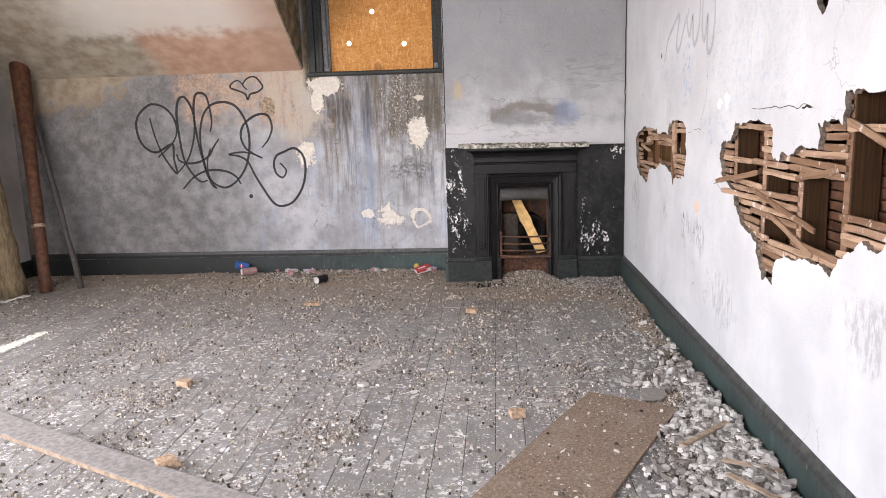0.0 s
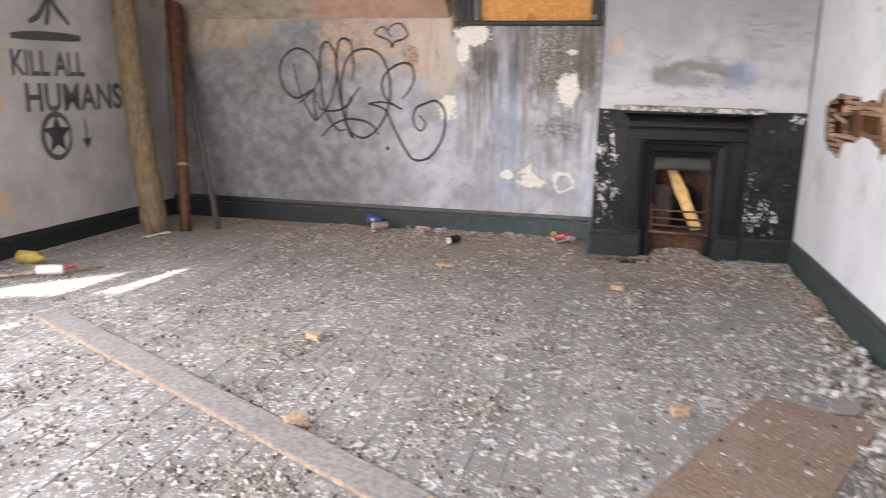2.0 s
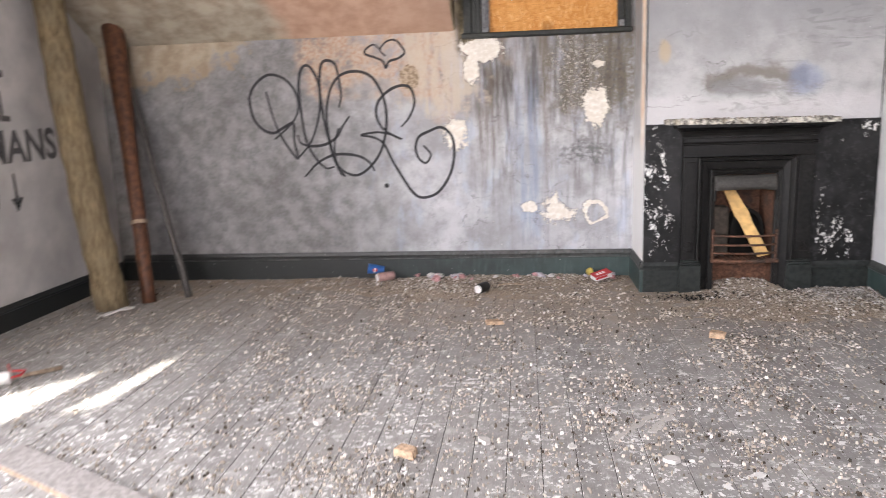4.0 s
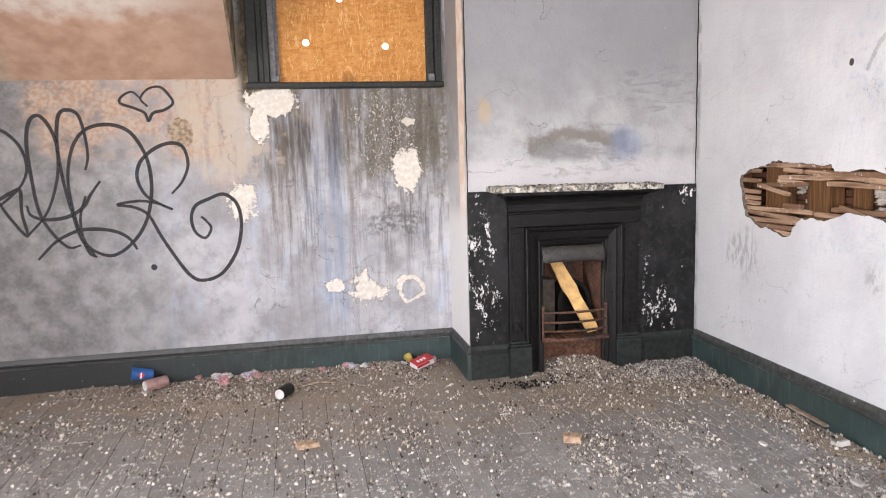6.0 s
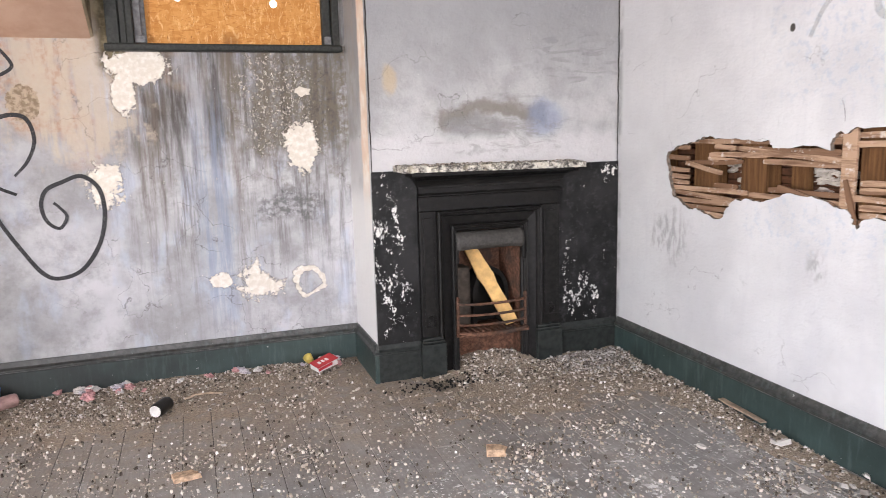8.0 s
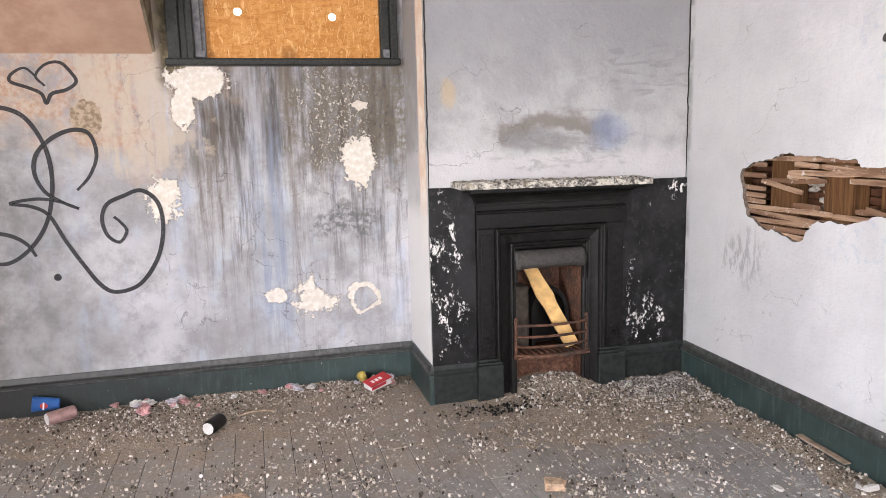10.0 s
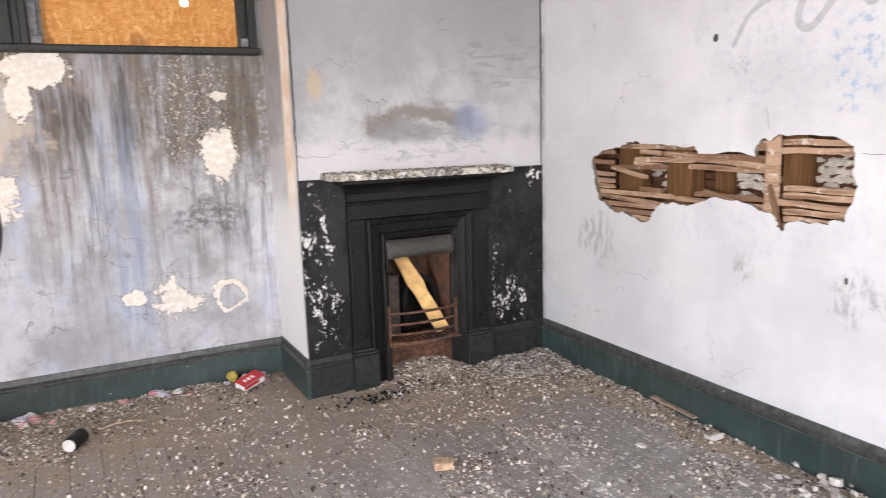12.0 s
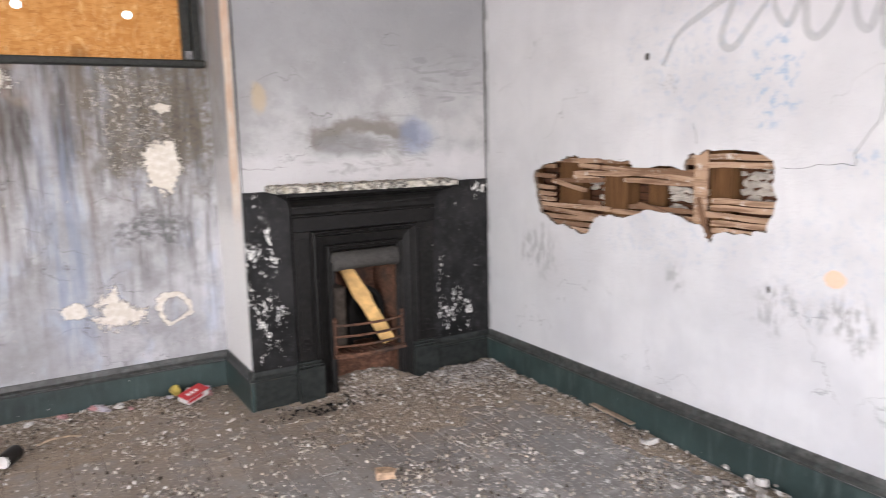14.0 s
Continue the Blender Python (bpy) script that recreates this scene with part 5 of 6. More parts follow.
# cracks in the corners
for name, pts, place in (("corner_crack", [(XR - 0.006 - 0.006 * noise.noise((0, k * 0.7, 1)), 1.22 + k * 0.05) for k in range(31)], lambda u, v, w: (u, YF - w, v)),
                         ("return_crack", [(-0.582 + 0.004 * noise.noise((0, k * 0.9, 5)), 1.22 + k * 0.05) for k in range(31)], lambda u, v, w: (u, YF - w, v))):
    thing(name, ribbon(bmesh.new(), pts, 0.009, place, 0.002), M_CRACK, "dark open crack in the plaster corner", "crack", kind="structure")
for pts, w in (([(3.378 - 0.045 * k, 1.469 + 0.007 * noise.noise((k * 5.3, 2, 2)) + 0.012 * noise.noise((k * 0.6, 3, 2))) for k in range(15)], 0.0035), ([(2.767 + 0.02 * k, 1.461 + 0.03 * abs(noise.noise((k * 0.7, 5, 2)))) for k in range(5)], 0.009)):
    thing("wall_crack", ribbon(bmesh.new(), pts, w, lambda u, v, w2: (XR - w2, u, v), 0.002), M_CRACK, "dark jagged crack across the partition plaster", "crack", kind="structure")


for pts in ([(4.08, 1.719), (4.087, 1.637), (4.101, 1.535), (4.173, 1.429), (4.192, 1.369), (4.314, 1.364), (4.47, 1.349)], [(4.917, 1.534), (4.89, 1.438)],
            [(3.944, 1.094), (3.854, 1.095), (3.776, 1.075), (3.708, 1.094)]):
    wob = [(u + 0.014 * noise.noise((u * 40, v * 40, 1)), v + 0.014 * noise.noise((u * 40, v * 40, 7))) for u, v in curve_points(pts, 3)]
    thing("wall_crack", ribbon(bmesh.new(), wob, 0.0022, lambda u, v, w2: (XR - w2, u, v), 0.002), M_CRACK, "fine crack in the partition plaster", "crack", kind="structure")

# ---- loose things ----
def leaning(name, foot, head, radius, material, label, category, bend=0.0, steps=12, flat=1.0):
    """A pole that stands on the floor and leans; radius is a function of 0..1."""
    a, b = Vector(foot), Vector(head)
    pts = [a.lerp(b, k / 16) + Vector((0, -bend * math.sin(math.pi * k / 16), 0)) for k in range(17)]
    bm = tube(pts, radius, steps)
    for v in bm.verts:
        v.co += Vector((1, 1, 0)) * 0.006 * noise.noise(v.co * 9)
    return thing(name, bm, material, label, category, smooth=True)


leaning("underlay_roll", (-4.53, 6.15, 0.0), (-4.82, 6.267, 2.365), lambda s: 0.118 - 0.012 * s + 0.006 * math.sin(s * 40), M_TAN, "tan fibrous roll of old underlay leaning in the corner", "roll", 0.03, 18)
post = leaning("wooden_post", (-4.32, 6.30, 0.0), (-4.735, 6.95, 2.21), lambda s: 0.052 + 0.012 * s + (0.024 if s > 0.8 else 0.024 * max(0, (s - 0.6) / 0.2)), M_POST, "red-brown wooden post with a thick dark head leaning in the corner", "post", 0.0, 10)
a, b = Vector((-4.32, 6.30, 0.0)), Vector((-4.735, 6.95, 2.21))
part("cord", tube([a.lerp(b, 0.265), a.lerp(b, 0.277)], 0.062, 12), M_LATHLOOSE, post, "pale string tied round the post")
leaning("iron_rod", (-4.08, 6.47, 0.0), (-4.593, 6.86, 1.637), lambda s: 0.030 - 0.008 * s, M_ROD, "thin dark iron rod leaning against a wooden post", "rod", 0.0, 8)


def plank(name, a, b, width, thick, z, material, label, edge=None, lift=0.0):
    """A flat board lying from a to b (its middle line)."""
    a, b = Vector(a), Vector(b)
    n = (b - a).length
    bm = boxes(((-n / 2, -width / 2, 0), (n / 2, width / 2, thick)), bevel=0.002)
    bmesh.ops.subdivide_edges(bm, edges=[e for e in bm.edges if e.calc_length() > 0.6 * n], cuts=14)
    for v in bm.verts:
        v.co.y += 0.004 * noise.noise((v.co.x * 6, width, v.co.z * 50))
    ob = thing(name, bm, material, label, "board")
    d = b - a
    ob.matrix_basis = pose((a.x + b.x) / 2, (a.y + b.y) / 2, z, 0, -math.degrees(math.atan2(lift, n)), math.degrees(math.atan2(d.y, d.x)))
    if edge:
        e = boxes(((-n / 2 + 0.01, -width / 2 - 0.004, 0.003), (n / 2 - 0.01, -width / 2 - 0.0005, thick - 0.003)))
        part("raw_edge", e, edge, ob, "raw pale yellow edge")
    return ob


plank("floor_plank", (-3.62, 3.80), (-0.95, 2.44), 0.15, 0.024, 0.004, M_PLANK, "long dusty grey plank with a raw yellow edge lying on the floor", M_LATHLOOSE)
plank("plank_offcut", (-0.93, 2.47), (-0.52, 2.24), 0.07, 0.022, 0.004, M_RAW2, "short pale raw plank offcut lying on the floor")
bm = sheet([ragged([(0.0, 0.0), (0.0, 0.46), (0.46, 0.47), (1.75, 0.47), (1.75, 0.0)], random.Random(4), 0.003, 3)], lambda u, v, w: (u, v, w), 0.018)
sheet_board = thing("particle_board", bm, M_HARD, "dusty brown particle board sheet lying on rubble", "board")
sheet_board.matrix_basis = pose(0.742, 3.487, 0.012, 0, 0.4, 180 + 62) @ Matrix.Diagonal((1, -1, 1, 1))

# half bricks
def brick_piece(at, size, turn, label):
    bm = bmesh.new()
    sx, sy, sz = size
    box(bm, (-sx / 2, -sy / 2, 0), (sx / 2, sy / 2, sz), 0.004)
    bmesh.ops.subdivide_edges(bm, edges=[e for e in bm.edges if e.calc_length() > 0.03], cuts=3)
    for v in bm.verts:
        if v.co.x > sx * 0.2:
            v.co.x += 0.02 * noise.noise((v.co.y * 40, v.co.z * 40, at[0])) - (0.015 if v.co.y > 0 else 0)
        v.co += Vector((1, 1, 0.6)) * 0.0015 * noise.noise(v.co * 60)
    ob = thing("brick_piece", bm, M_BRICK, label, "brick", "broken bricks")
    ob.matrix_basis = pose(at[0], at[1], at[2], 0, 0, turn)


for at, size, turn in (((-0.05, 3.44, 0.002), (0.075, 0.055, 0.038), 15), ((-0.335, 5.43, 0.004), (0.085, 0.065, 0.035), -20), ((-1.655, 5.72, 0.002), (0.11, 0.06, 0.025), 10),
                       ((-1.59, 2.89, 0.002), (0.09, 0.07, 0.042), 40), ((-1.935, 3.88, 0.002), (0.095, 0.06, 0.032), -25)):
    brick_piece(at, size, turn, "orange broken brick lump lying on the floorboards")


def can(name, at, turn, body, label, crush=0.0, long=1.0):
    bm = lathe([(0.024, 0.0), (0.030, 0.003), (0.033, 0.012), (0.033, 0.098), (0.031, 0.106), (0.027, 0.113)], 20)
    for v in bm.verts:
        v.co.x *= 1 - crush * math.sin(math.pi * v.co.z / 0.113)
    ob = thing(name, bm, body, label, "can", smooth=True)
    end = lathe([(0.0262, 0.1132), (0.0265, 0.1152), (0.024, 0.1150), (0.023, 0.1138)], 20)
    part("lid", end, M_ALU, ob, "bare metal can end")
    ob.matrix_basis = pose(*at) @ Matrix.Rotation(radians(turn), 4, "Z") @ Matrix.Rotation(radians(90), 4, "Y") @ Matrix.Diagonal((1.15, 1.15, long, 1))
    return ob


can("drink_can", (-1.745, 6.57, 0.049), 242, M_BLACKCAN, "dark empty drink can lying on the dust", 0.0, 1.12)
can("crushed_drink_can", (-2.525, 6.92, 0.060), 215, M_PINK, "faded pink drink can lying by the skirting", 0.15, 1.3)
# paper cup on its side
bm = lathe([(0.029, 0.0), (0.030, 0.004), (0.042, 0.128), (0.0445, 0.131), (0.043, 0.134)], 24)
cup = thing("paper_cup", bm, M_BLUE, "blue printed paper cup lying by the skirting board", "cup", smooth=True)
cup.matrix_basis = pose(-2.62, 7.005, 0.085, 0, 82, 188)
bm = bmesh.new()
bmesh.ops.create_circle(bm, cap_ends=True, radius=0.020, segments=20)
for v in bm.verts:
    v.co = Vector((v.co.x * 0.8, 0, v.co.y)) + Vector((0, 0.0385, 0.075))
part("emblem", bm, M_RED, cup, "round red and white emblem")
bm = boxes(((-0.020, 0.0392, 0.072), (0.020, 0.0402, 0.080)))
part("emblem_band", bm, M_WHITE, cup)
# carton
carton = thing("food_carton", boxes(((-0.085, -0.055, 0), (0.085, 0.055, 0.045)), bevel=0.010), M_WHITE, "crumpled red and white food carton lying on the dust", "carton")
for v in carton.data.vertices:
    v.co += Vector((1, 1, 0.7)) * 0.010 * noise.noise(v.co * 18)
part("lid_panel", boxes(((-0.086, -0.057, 0.046), (0.086, 0.057, 0.050)), bevel=0.001), M_RED, carton, "red printed lid")
for k in range(3):
    part("print_bar", boxes(((-0.05 + 0.03 * k, -0.02, 0.0505), (-0.03 + 0.03 * k, 0.015, 0.0512))), M_WHITE, carton)
part("red_side", boxes(((-0.086, -0.0645, 0.024), (0.030, -0.0615, 0.046))), M_RED, carton, "red printed side")
carton.matrix_basis = pose(-0.855, 6.86, 0.040, 9, -12, 24) @ Matrix.Diagonal((0.88, 0.8, 0.8, 1))
crumple = bmesh.new()
bmesh.ops.create_icosphere(crumple, subdivisions=2, radius=0.032)
for v in crumple.verts:
    v.co *= 1 + 0.5 * noise.noise(v.co * 40)
thing("crumpled_wrapper", crumple, M_YELLOW, "small crumpled yellow wrapper by the skirting board", "wrapper").location = (-0.93, 6.99, 0.06)

thing("thin_stick", tube([(-1.66, 6.60, 0.045), (-1.60, 6.63, 0.050), (-1.52, 6.64, 0.046), (-1.46, 6.62, 0.043)], 0.006, 7), M_LATHLOOSE, "thin pale crooked stick lying on the dust beside a can", "stick", smooth=True)

# crumpled wrappers swept against the skirting
wr = random.Random(17)
wraps = [plain("pale_lilac_wrapper", (0.50, 0.47, 0.52), 0.4, 0.4, 25), plain("dirty_white_wrapper", (0.58, 0.56, 0.54), 0.5, 0.4, 25), plain("pinkish_wrapper", (0.48, 0.26, 0.26), 0.5, 0.4, 25)]
for i in range(36):
    bm = bmesh.new()
    bmesh.ops.create_icosphere(bm, subdivisions=3, radius=0.014 + 0.018 * wr.random())
    for v in bm.verts:
        k = noise.noise(v.co * 55 + Vector((i * 3.1, 0, 0))) + 0.5 * noise.noise(v.co * 140)
        v.co *= 1 + 0.75 * k
        v.co.z *= 0.55
    x = wr.choice((wr.uniform(-2.45, -1.95), wr.uniform(-2.4, -0.7)))
    y = YA - 0.06 - abs(wr.gauss(0, 0.05))
    w = thing("crumpled_paper", bm, wraps[i % 3], "crumpled pale wrapper lying against the skirting board", "litter", "crumpled wrappers")
    w.matrix_basis = pose(x, y, 0.034, wr.uniform(-20, 20), wr.uniform(-20, 20), wr.uniform(0, 360))

# by the left wall: roller, broom, dustpan bits
roller = thing("paint_roller", lathe([(0.02, -0.09), (0.035, -0.088), (0.038, 0), (0.035, 0.088), (0.02, 0.09)], 16), M_WHITE, "dirty white paint roller lying on the floor", "paint roller", smooth=True)
roller.matrix_basis = pose(-4.28, 4.57, 0.042, 90, 0, 110)
part("handle", tube([(0, 0, 0.09), (0.03, 0, 0.13), (0.10, 0, 0.13), (0.12, 0, 0.05), (0.25, 0, 0.0)], 0.006), M_RED, roller, "red handle")
thing("broom_handle", tube([(-4.75, 4.15, 0.02), (-4.45, 4.46, 0.02), (-4.05, 4.82, 0.02)], 0.012), M_LATHLOOSE, "pale wooden broom handle lying on the floor", "broom handle", smooth=True)
bm = lathe([(0.03, 0.0), (0.05, 0.02), (0.05, 0.16), (0.025, 0.2), (0.02, 0.24)], 16)
bottle = thing("plastic_bottle", bm, M_YELLOW, "yellow-green plastic bottle lying by the skirting board", "bottle", smooth=True)
bottle.matrix_basis = pose(-4.78, 4.80, 0.052, 0, 90, 0)
scrap = sheet([ragged([(-0.11, -0.04), (0.1, -0.05), (0.12, 0.03), (-0.08, 0.05)], random.Random(9), 0.012)], lambda u, v, w: (u, v, w + 0.02 * math.sin(u * 20)), 0.006)
thing("paper_scrap", scrap, M_WHITE, "curled dirty white paper scrap on the floor", "paper").matrix_basis = pose(-4.40, 5.98, 0.022, 0, 0, 10)

# loose laths in the rubble
for i, (a, b, w) in enumerate((((0.63, 2.96), (0.89, 3.20), 0.03), ((0.755, 2.83), (0.955, 2.73), 0.03), ((0.74, 2.71), (0.86, 2.52), 0.03), ((0.955, 5.50), (0.935, 5.18), 0.034))):
    z = 0.075 if i < 3 else 0.040
    ob = plank("loose_lath", a, b, w, 0.008, z, M_LATHLOOSE, "weathered broken lath lying in plaster rubble")
    ob["category"], ob["group"] = "lath", "loose laths"

# ---- dust and rubble ----
def pile(x, y):
    """Height of the swept-up dust at a place."""
    n = 0.5 + 0.5 * noise.fractal((x * 3.1, y * 3.1, 2.0), 0.6, 2.0, 4)
    h = 0.0
    # in front of the hearth
    h += 0.030 * math.exp(-((x - 0.12) / 0.42) ** 2 - ((y - 6.62) / 0.30) ** 2) + 0.030 * math.exp(-((x - 0.11) / 0.19) ** 2 - ((y - 6.66) / 0.18) ** 2)
    h += 0.030 * math.exp(-((x - 0.78) / 0.30) ** 2 - ((y - 6.50) / 0.35) ** 2)
    h += 0.018 * math.exp(-((x - 0.2) / 0.8) ** 2 - ((y - 6.1) / 0.45) ** 2)
    if y > 6.42 and abs(x - 0.115) < 0.26:
        h += 0.050 * math.exp(-((y - 6.85) / 0.26) ** 2) * (1.0 + 0.5 * (x - 0.115) / 0.2)
    # along the alcove and the partition
    if x < -0.55:
        h += 0.036 * math.exp(-((7.07 - y) / 0.30)) * (0.35 + 0.65 * math.exp(-((x + 1.7) / 1.2) ** 2))
        h += 0.020 * math.exp(-((x + 2.0) / 0.8) ** 2 - ((y - 6.62) / 0.18) ** 2)
    h += 0.034 * math.exp(-(1.0 - x) / 0.16) * (0.5 + 0.5 * math.exp(-((y - 5.6) / 1.0) ** 2))
    h += 0.050 * math.exp(-((x - 0.92) / 0.24) ** 2 - ((y - 3.05) / 0.95) ** 2)
    return h * (0.35 + 1.1 * n) - 0.006 - 0.010 * (0.5 + 0.5 * noise.fractal((x * 9, y * 9, 4.0), 0.6, 2.0, 4))


step = 0.035
xs, ys = np.arange(XL + 0.05, XR - 0.03, step), np.arange(1.6, YA - 0.02, step)
hs = [[pile(float(x), float(y)) for x in xs] for y in ys]
verts = [(float(x), float(y), hs[j][i]) for j, y in enumerate(ys) for i, x in enumerate(xs)]
nx = len(xs)
faces = []
for j in range(len(ys) - 1):
    for i in range(nx - 1):
        if max(hs[j][i], hs[j][i + 1], hs[j + 1][i], hs[j + 1][i + 1]) > 0.001:
            cx, cy = float(xs[i]), float(ys[j])
            if cx > -0.63 and cy > YF - 0.02 and not (FX0 < cx < FX1 - 0.04 and cy < YF + 0.1):
                continue
            faces.append((j * nx + i, j * nx + i + 1, (j + 1) * nx + i + 1, (j + 1) * nx + i))
me = bpy.data.meshes.new("dust_drift")
me.from_pydata(verts, [], faces)
me.materials.append(M_DUST)
for p in me.polygons:
    p.use_smooth = True
tagged(new("dust_drift", me), "drifts of brown dust swept against the walls and hearth", "dust", kind="stuff")


def crumbs(name, places, material, label, category, flat=0.45):
    """Many small broken bits as one mesh. places: (x, y, z, size)."""
    rng = np.random.default_rng(len(places))
    k = 5
    vs, fs = [], []
    for x, y, z, s in places:
        a0 = rng.uniform(0, 6.28)
        ang = a0 + np.cumsum(rng.uniform(0.7, 1.5, k)) * 1.18
        ex = rng.uniform(0.6, 1.4)
        turn = rng.uniform(0, 6.28)
        c, sn = math.cos(turn), math.sin(turn)
        tx, ty = rng.normal(0, 0.22, 2)
        th = s * flat * rng.uniform(0.5, 1.3)
        base = len(vs)
        for lev, shrink in ((0.0, 1.0), (1.0, 0.78)):
            for a in ang:
                r = s * 0.5 * rng.uniform(0.7, 1.15) * shrink
                px, py = r * math.cos(a) * ex, r * math.sin(a) / ex
                qx, qy = px * c - py * sn, px * sn + py * c
                vs.append((x + qx, y + qy, max(z - 0.004, z + th * lev + qx * tx + qy * ty)))
        fs.append(tuple(range(base + k, base + 2 * k)))
        for i in range(k):
            fs.append((base + i, base + (i + 1) % k, base + k + (i + 1) % k, base + k + i))
    me = bpy.data.meshes.new(name)
    me.from_pydata(vs, [], fs)
    me.materials.append(material)
    return tagged(new(name, me), label, category, kind="stuff")


cr = random.Random(21)


def ground(x, y):
    return max(0.0, pile(x, y))


def on_floor(x, y):
    return XL + 0.05 < x < XR - 0.035 and not (x > -0.64 and y > YF - 0.07 and not (-0.08 < x < 0.31 and y < YF + 0.08)) and y < YA - 0.035


# crumbs everywhere, thicker on the dust
small = []
while len(small) < 52000:
    x, y = cr.uniform(XL + 0.05, XR), cr.uniform(1.9, YA)
    h = ground(x, y)
    n = 0.5 + 0.5 * noise.fractal((x * 2.3, y * 2.3, 7.0), 0.6, 2.0, 4)
    w = 0.03 + 0.75 * n ** 4 + min(0.9, h * 24) * (0.35 + 0.65 * (0.5 + 0.5 * noise.noise((x * 7, y * 7, 3))))
    w *= 1.0 if x > -3.2 else 0.55
    if cr.random() < w and on_floor(x, y):
        s = 0.0040 + 0.0135 * cr.random() ** 3.1
        small.append((x, y, h, s))
crumbs("plaster_crumbs", small, M_CHIP, "scattered pale plaster crumbs and grit on the floor", "debris", 0.7)
flakes = []
while len(flakes) < 2800:
    x, y = cr.uniform(XL + 0.05, XR), cr.uniform(1.9, YA)
    h = ground(x, y)
    n = 0.5 + 0.5 * noise.fractal((x * 1.5, y * 1.5, 17.0), 0.6, 2.0, 4)
    if cr.random() < (0.15 + 0.85 * n ** 2) * (0.7 if y > 5.2 else 1.0) and on_floor(x, y):
        flakes.append((x, y, h, 0.006 + 0.024 * cr.random() ** 3.4))
crumbs("paint_flakes", flakes, M_CHUNK, "thin white paint and plaster flakes on the floorboards", "debris", 0.16)
# grey chips heaped in the corner right of the hearth and along the alcove
heap = []
while len(heap) < 3600:
    if cr.random() < 0.5:
        x, y = cr.gauss(0.72, 0.18), YF - 0.06 - abs(cr.gauss(0, 0.22))
    elif cr.random() < 0.6:
        x, y = cr.uniform(-3.2, -0.62), YA - 0.03 - abs(cr.gauss(0, 0.09))
    else:
        x, y = XR - 0.03 - abs(cr.gauss(0, 0.13)), cr.uniform(4.0, 6.5)
    if on_floor(x, y):
        heap.append((x, y, ground(x, y) + cr.uniform(0, 0.008), 0.006 + 0.012 * cr.random() ** 2.6))
crumbs("chip_heap", heap, M_CHIP, "pale plaster chips heaped along the skirting boards", "debris", 0.5)
corner = []
while len(corner) < 1500:
    x, y = cr.gauss(0.76, 0.13), YF - 0.06 - abs(cr.gauss(0, 0.14))
    if on_floor(x, y):
        corner.append((x, y, ground(x, y) + cr.uniform(0, 0.012), 0.007 + 0.017 * cr.random() ** 2))
crumbs("plaster_gravel", corner, M_CHUNK, "pale plaster gravel heaped in the corner by the hearth", "debris", 0.5)
# charred bits raked out of the grate
char = []
for i in range(200):
    x, y = cr.gauss(-0.22, 0.17), cr.gauss(6.36, 0.05)
    if on_floor(x, y):
        char.append((x, y, ground(x, y) + cr.uniform(0, 0.006), 0.006 + 0.014 * cr.random() ** 2))
crumbs("charred_bits", char, M_DARK, "charred black bits raked out before the hearth", "debris", 0.5)
# rubble fallen from the big hole
def clear_of_board(x, y):
    return y > 3.72 or 0.883 * (x - 0.742) - 0.469 * (y - 3.487) > 0.0


rub = []
while len(rub) < 4600:
    x, y = XR - 0.04 - abs(cr.gauss(0, 0.20)), cr.gauss(3.0, 0.62)
    if on_floor(x, y) and y > 1.9 and x > 0.1 + 0.3 * abs(y - 3) and clear_of_board(x, y):
        rub.append((x, y, ground(x, y) + cr.uniform(0, 0.025), 0.008 + 0.044 * cr.random() ** 3.0))
crumbs("plaster_rubble", rub, M_CHUNK, "heap of broken plaster rubble under the broken partition", "rubble", 0.45)


def chunk_mesh(seed, s):
    r = random.Random(seed)
    bm = bmesh.new()
    loop = [(s * 0.5 * r.uniform(0.7, 1.2) * math.cos(a) * 1.25, s * 0.5 * r.uniform(0.7, 1.2) * math.sin(a)) for a in [2 * math.pi * k / 7 for k in range(7)]]
    bm = sheet([ragged(loop, r, s * 0.03, 1)], lambda u, v, w: (u, v, w), s * r.uniform(0.16, 0.34))
    for v in bm.verts:
        v.co += Vector((1, 1, 1)) * s * 0.12 * noise.noise(v.co * 45 + Vector((seed, 0, 0)))
    return mesh_of("plaster_chunk", bm, M_CHUNK)


shapes = [chunk_mesh(i, 0.034 + 0.0045 * i) for i in range(14)]
for i in range(132):
    if i < 110:
        x, y = XR - 0.07 - abs(cr.gauss(0, 0.17)), cr.gauss(3.1, 0.60)
        z = ground(x, y) + cr.uniform(0.005, 0.03)
        tilt = 22
        if not clear_of_board(x - 0.03, y):
            x = 0.92
    else:
        x, y = cr.uniform(-2.5, 0.6), cr.uniform(2.6, 5.6)
        z, tilt = 0.003, 4
    y = max(1.95, y)
    ob = tagged(new("plaster_chunk", shapes[i % 14]), "broken lump of white wall plaster on the floor", "plaster", "plaster lumps")
    k = cr.uniform(0.40, 0.88) if i < 110 else cr.uniform(0.4, 0.8)
    ob.matrix_basis = pose(x, y, z, cr.uniform(-tilt, tilt), cr.uniform(-tilt, tilt), cr.uniform(0, 360)) @ Matrix.Diagonal((k, k, k, 1))
slab = tagged(new("plaster_slab", chunk_mesh(40, 0.14)), "flat pale slab of fallen plaster beside the board", "plaster")
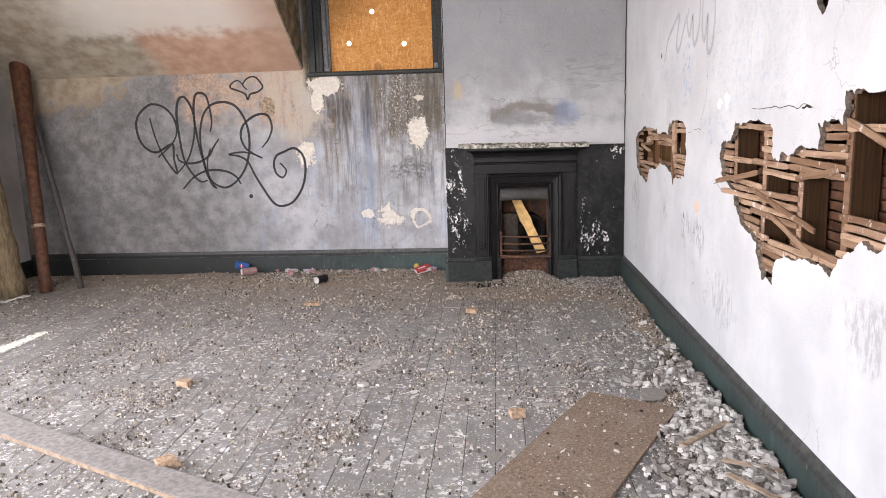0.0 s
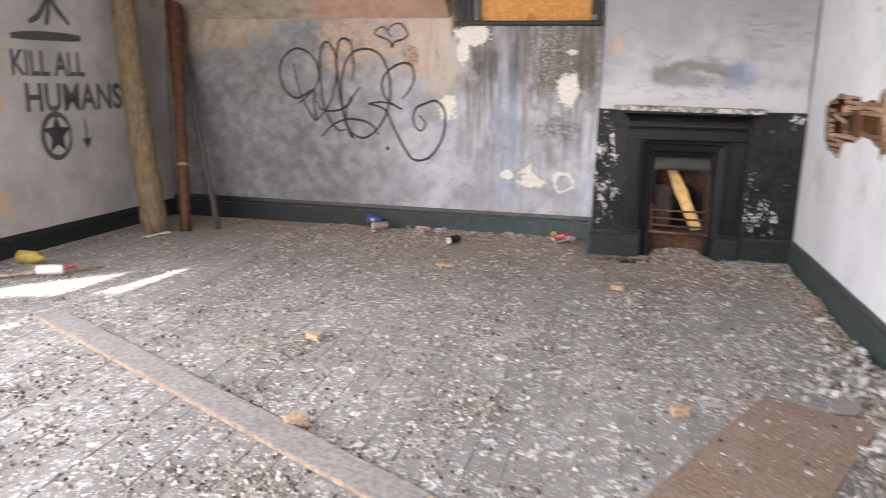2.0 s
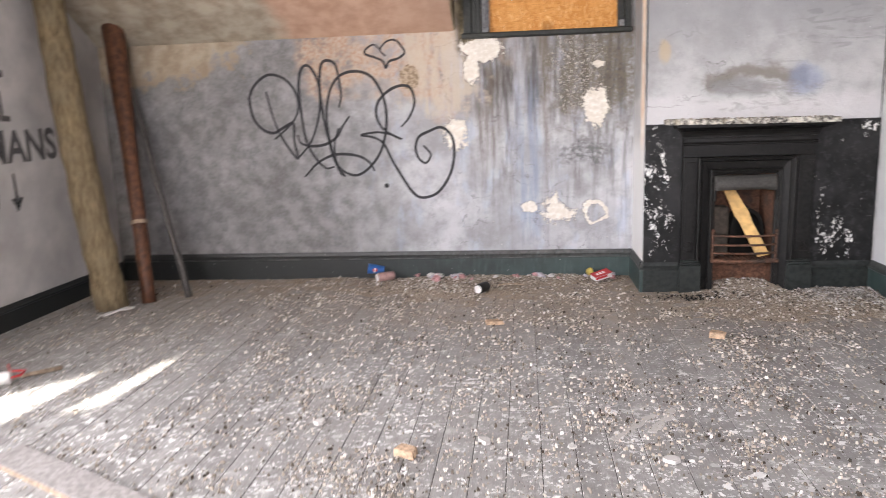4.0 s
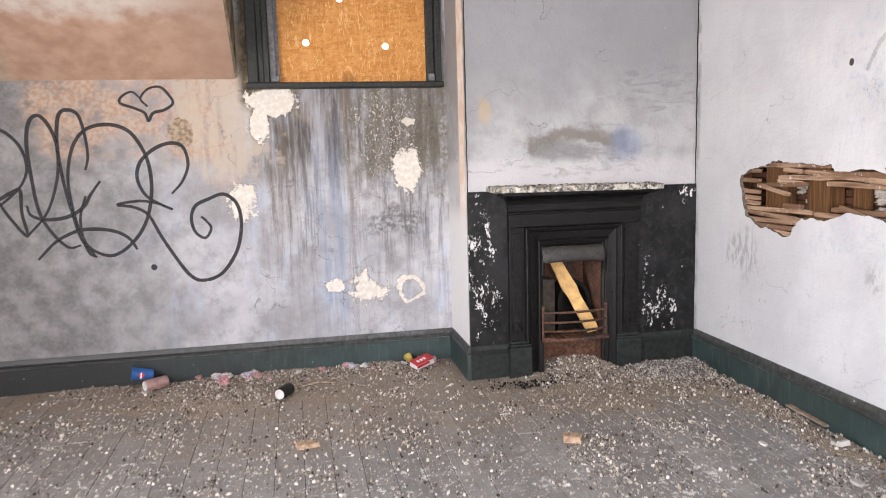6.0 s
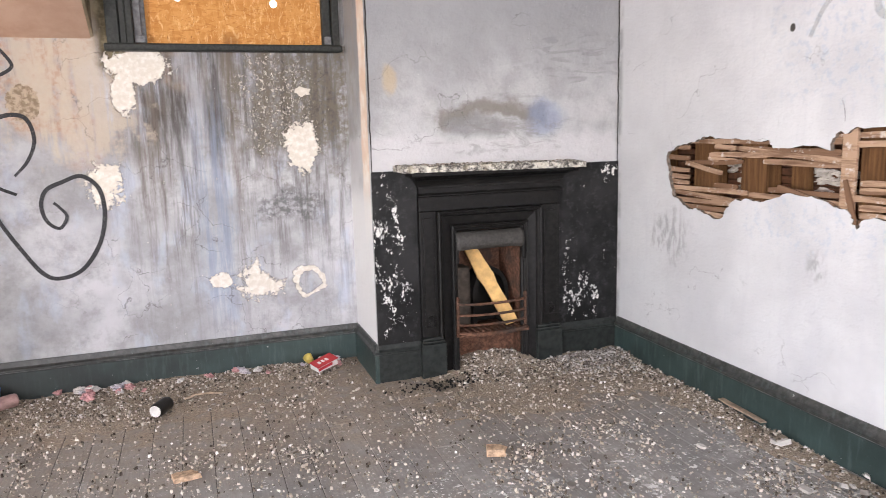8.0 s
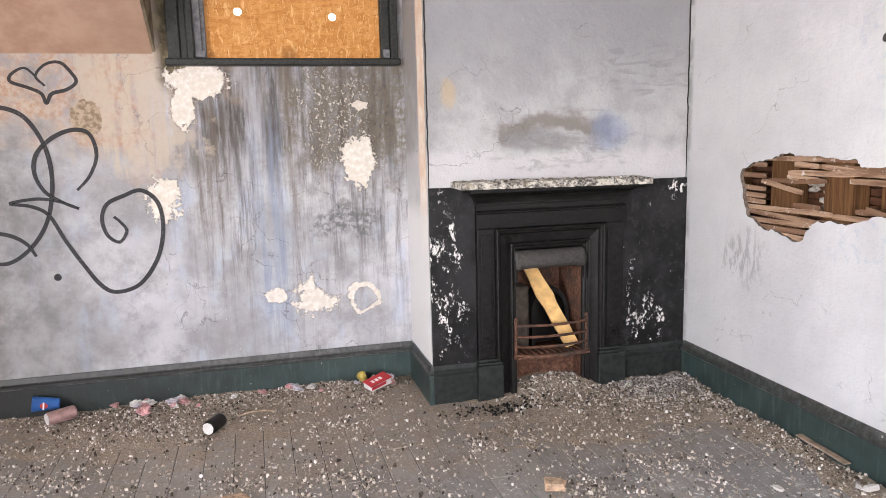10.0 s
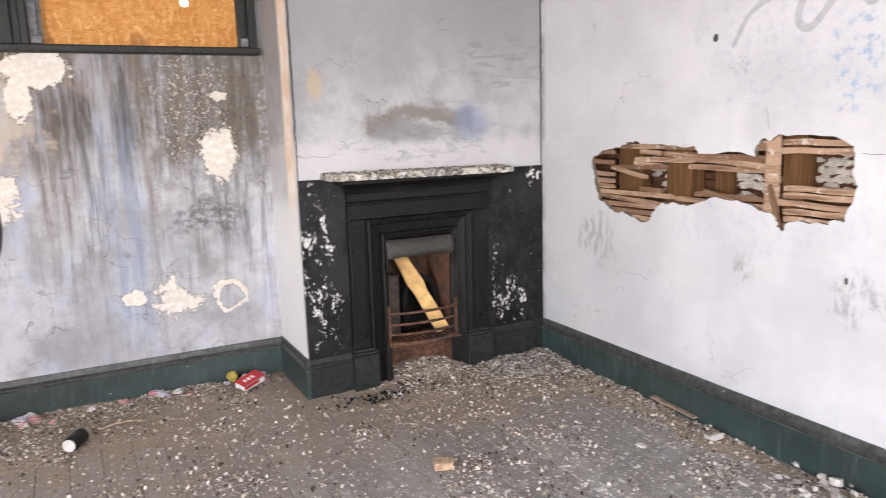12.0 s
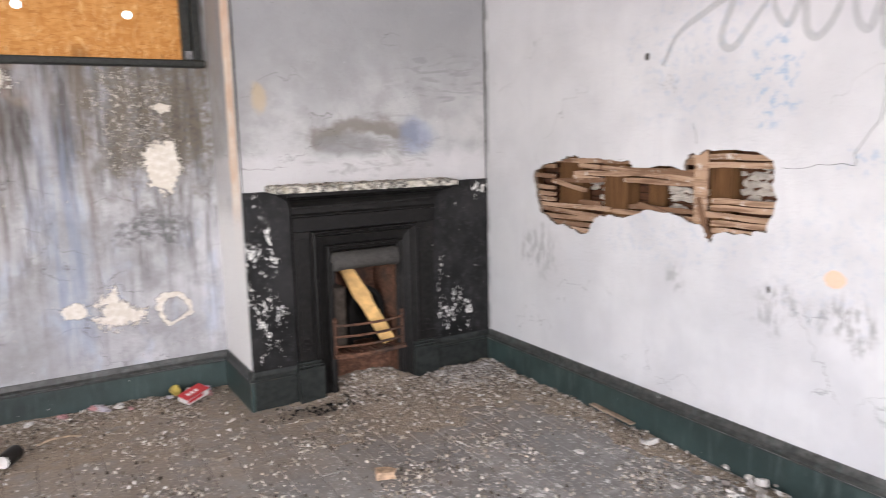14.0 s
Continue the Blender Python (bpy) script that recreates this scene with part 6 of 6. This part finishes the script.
slab.matrix_basis = pose(0.66, 3.68, 0.022, 6, -4, 30) @ Matrix.Diagonal((1, 1, 0.5, 1))
# crumbs lying on the fallen board and plank
bits = []
for i in range(420):
    u, v = cr.uniform(0.02, 1.6), cr.uniform(0.03, 0.44)
    p = sheet_board.matrix_basis @ Vector((u, v, 0.018))
    bits.append((p.x, p.y, p.z + 0.002, 0.004 + 0.02 * cr.random() ** 5))
crumbs("board_crumbs", bits, M_CHIP, "plaster crumbs lying on the fallen board", "debris")

# smears of crushed plaster
sm = random.Random(31)
for i, (x, y, n, turn) in enumerate(((-0.994, 4.188, 0.34, 52), (-0.855, 4.258, 0.30, 62), (0.132, 3.25, 0.10, 20), (-0.157, 3.008, 0.12, 70), (0.102, 3.597, 0.12, 10), (0.012, 3.986, 0.07, 40), (-0.653, 3, 0.16, 85), (-1.215, 3.26, 0.10, 30))):
    pts = [(n * (k / 6 - 0.5), 0.012 * noise.noise((k, i, 0))) for k in range(7)]
    loop = [(u, v + 0.018) for u, v in pts] + [(u, v - 0.018) for u, v in pts[::-1]]
    bm = sheet([ragged(loop, sm, 0.012, 3)], lambda u, v, w: (u, v, w), 0.0015)
    ob = thing("plaster_smear", bm, M_CHUNK, "crushed white plaster smear on the floorboards", "plaster", "plaster smears")
    ob.matrix_basis = pose(x, y, 0.001, 0, 0, turn)

# ---- floorboards ----
W = 0.1375
me_long = {}
x = -0.02 - 36 * W
fr = random.Random(2)
while x < XR:
    cuts = [YB]
    y = YB + fr.uniform(0.8, 2.6)
    if -0.45 < x < 0.12:
        cuts.append(3.86)
    else:
        while y < YA - 0.8:
            cuts.append(y)
            y += fr.uniform(2.2, 3.6)
    cuts.append(YA)
    for a, b in zip(cuts, cuts[1:]):
        n = round(b - a, 2)
        if n not in me_long:
            me_long[n] = mesh_of("floorboard", boxes(((0.0016, 0.0016, -0.024), (W - 0.0016, n - 0.0016, 0.0)), bevel=0.0018), M_BOARD)
        ob = new("floorboard", me_long[n])
        ob.parent = floor
        ob.location = (x, a, fr.uniform(-0.0012, 0.0008))
    x += W
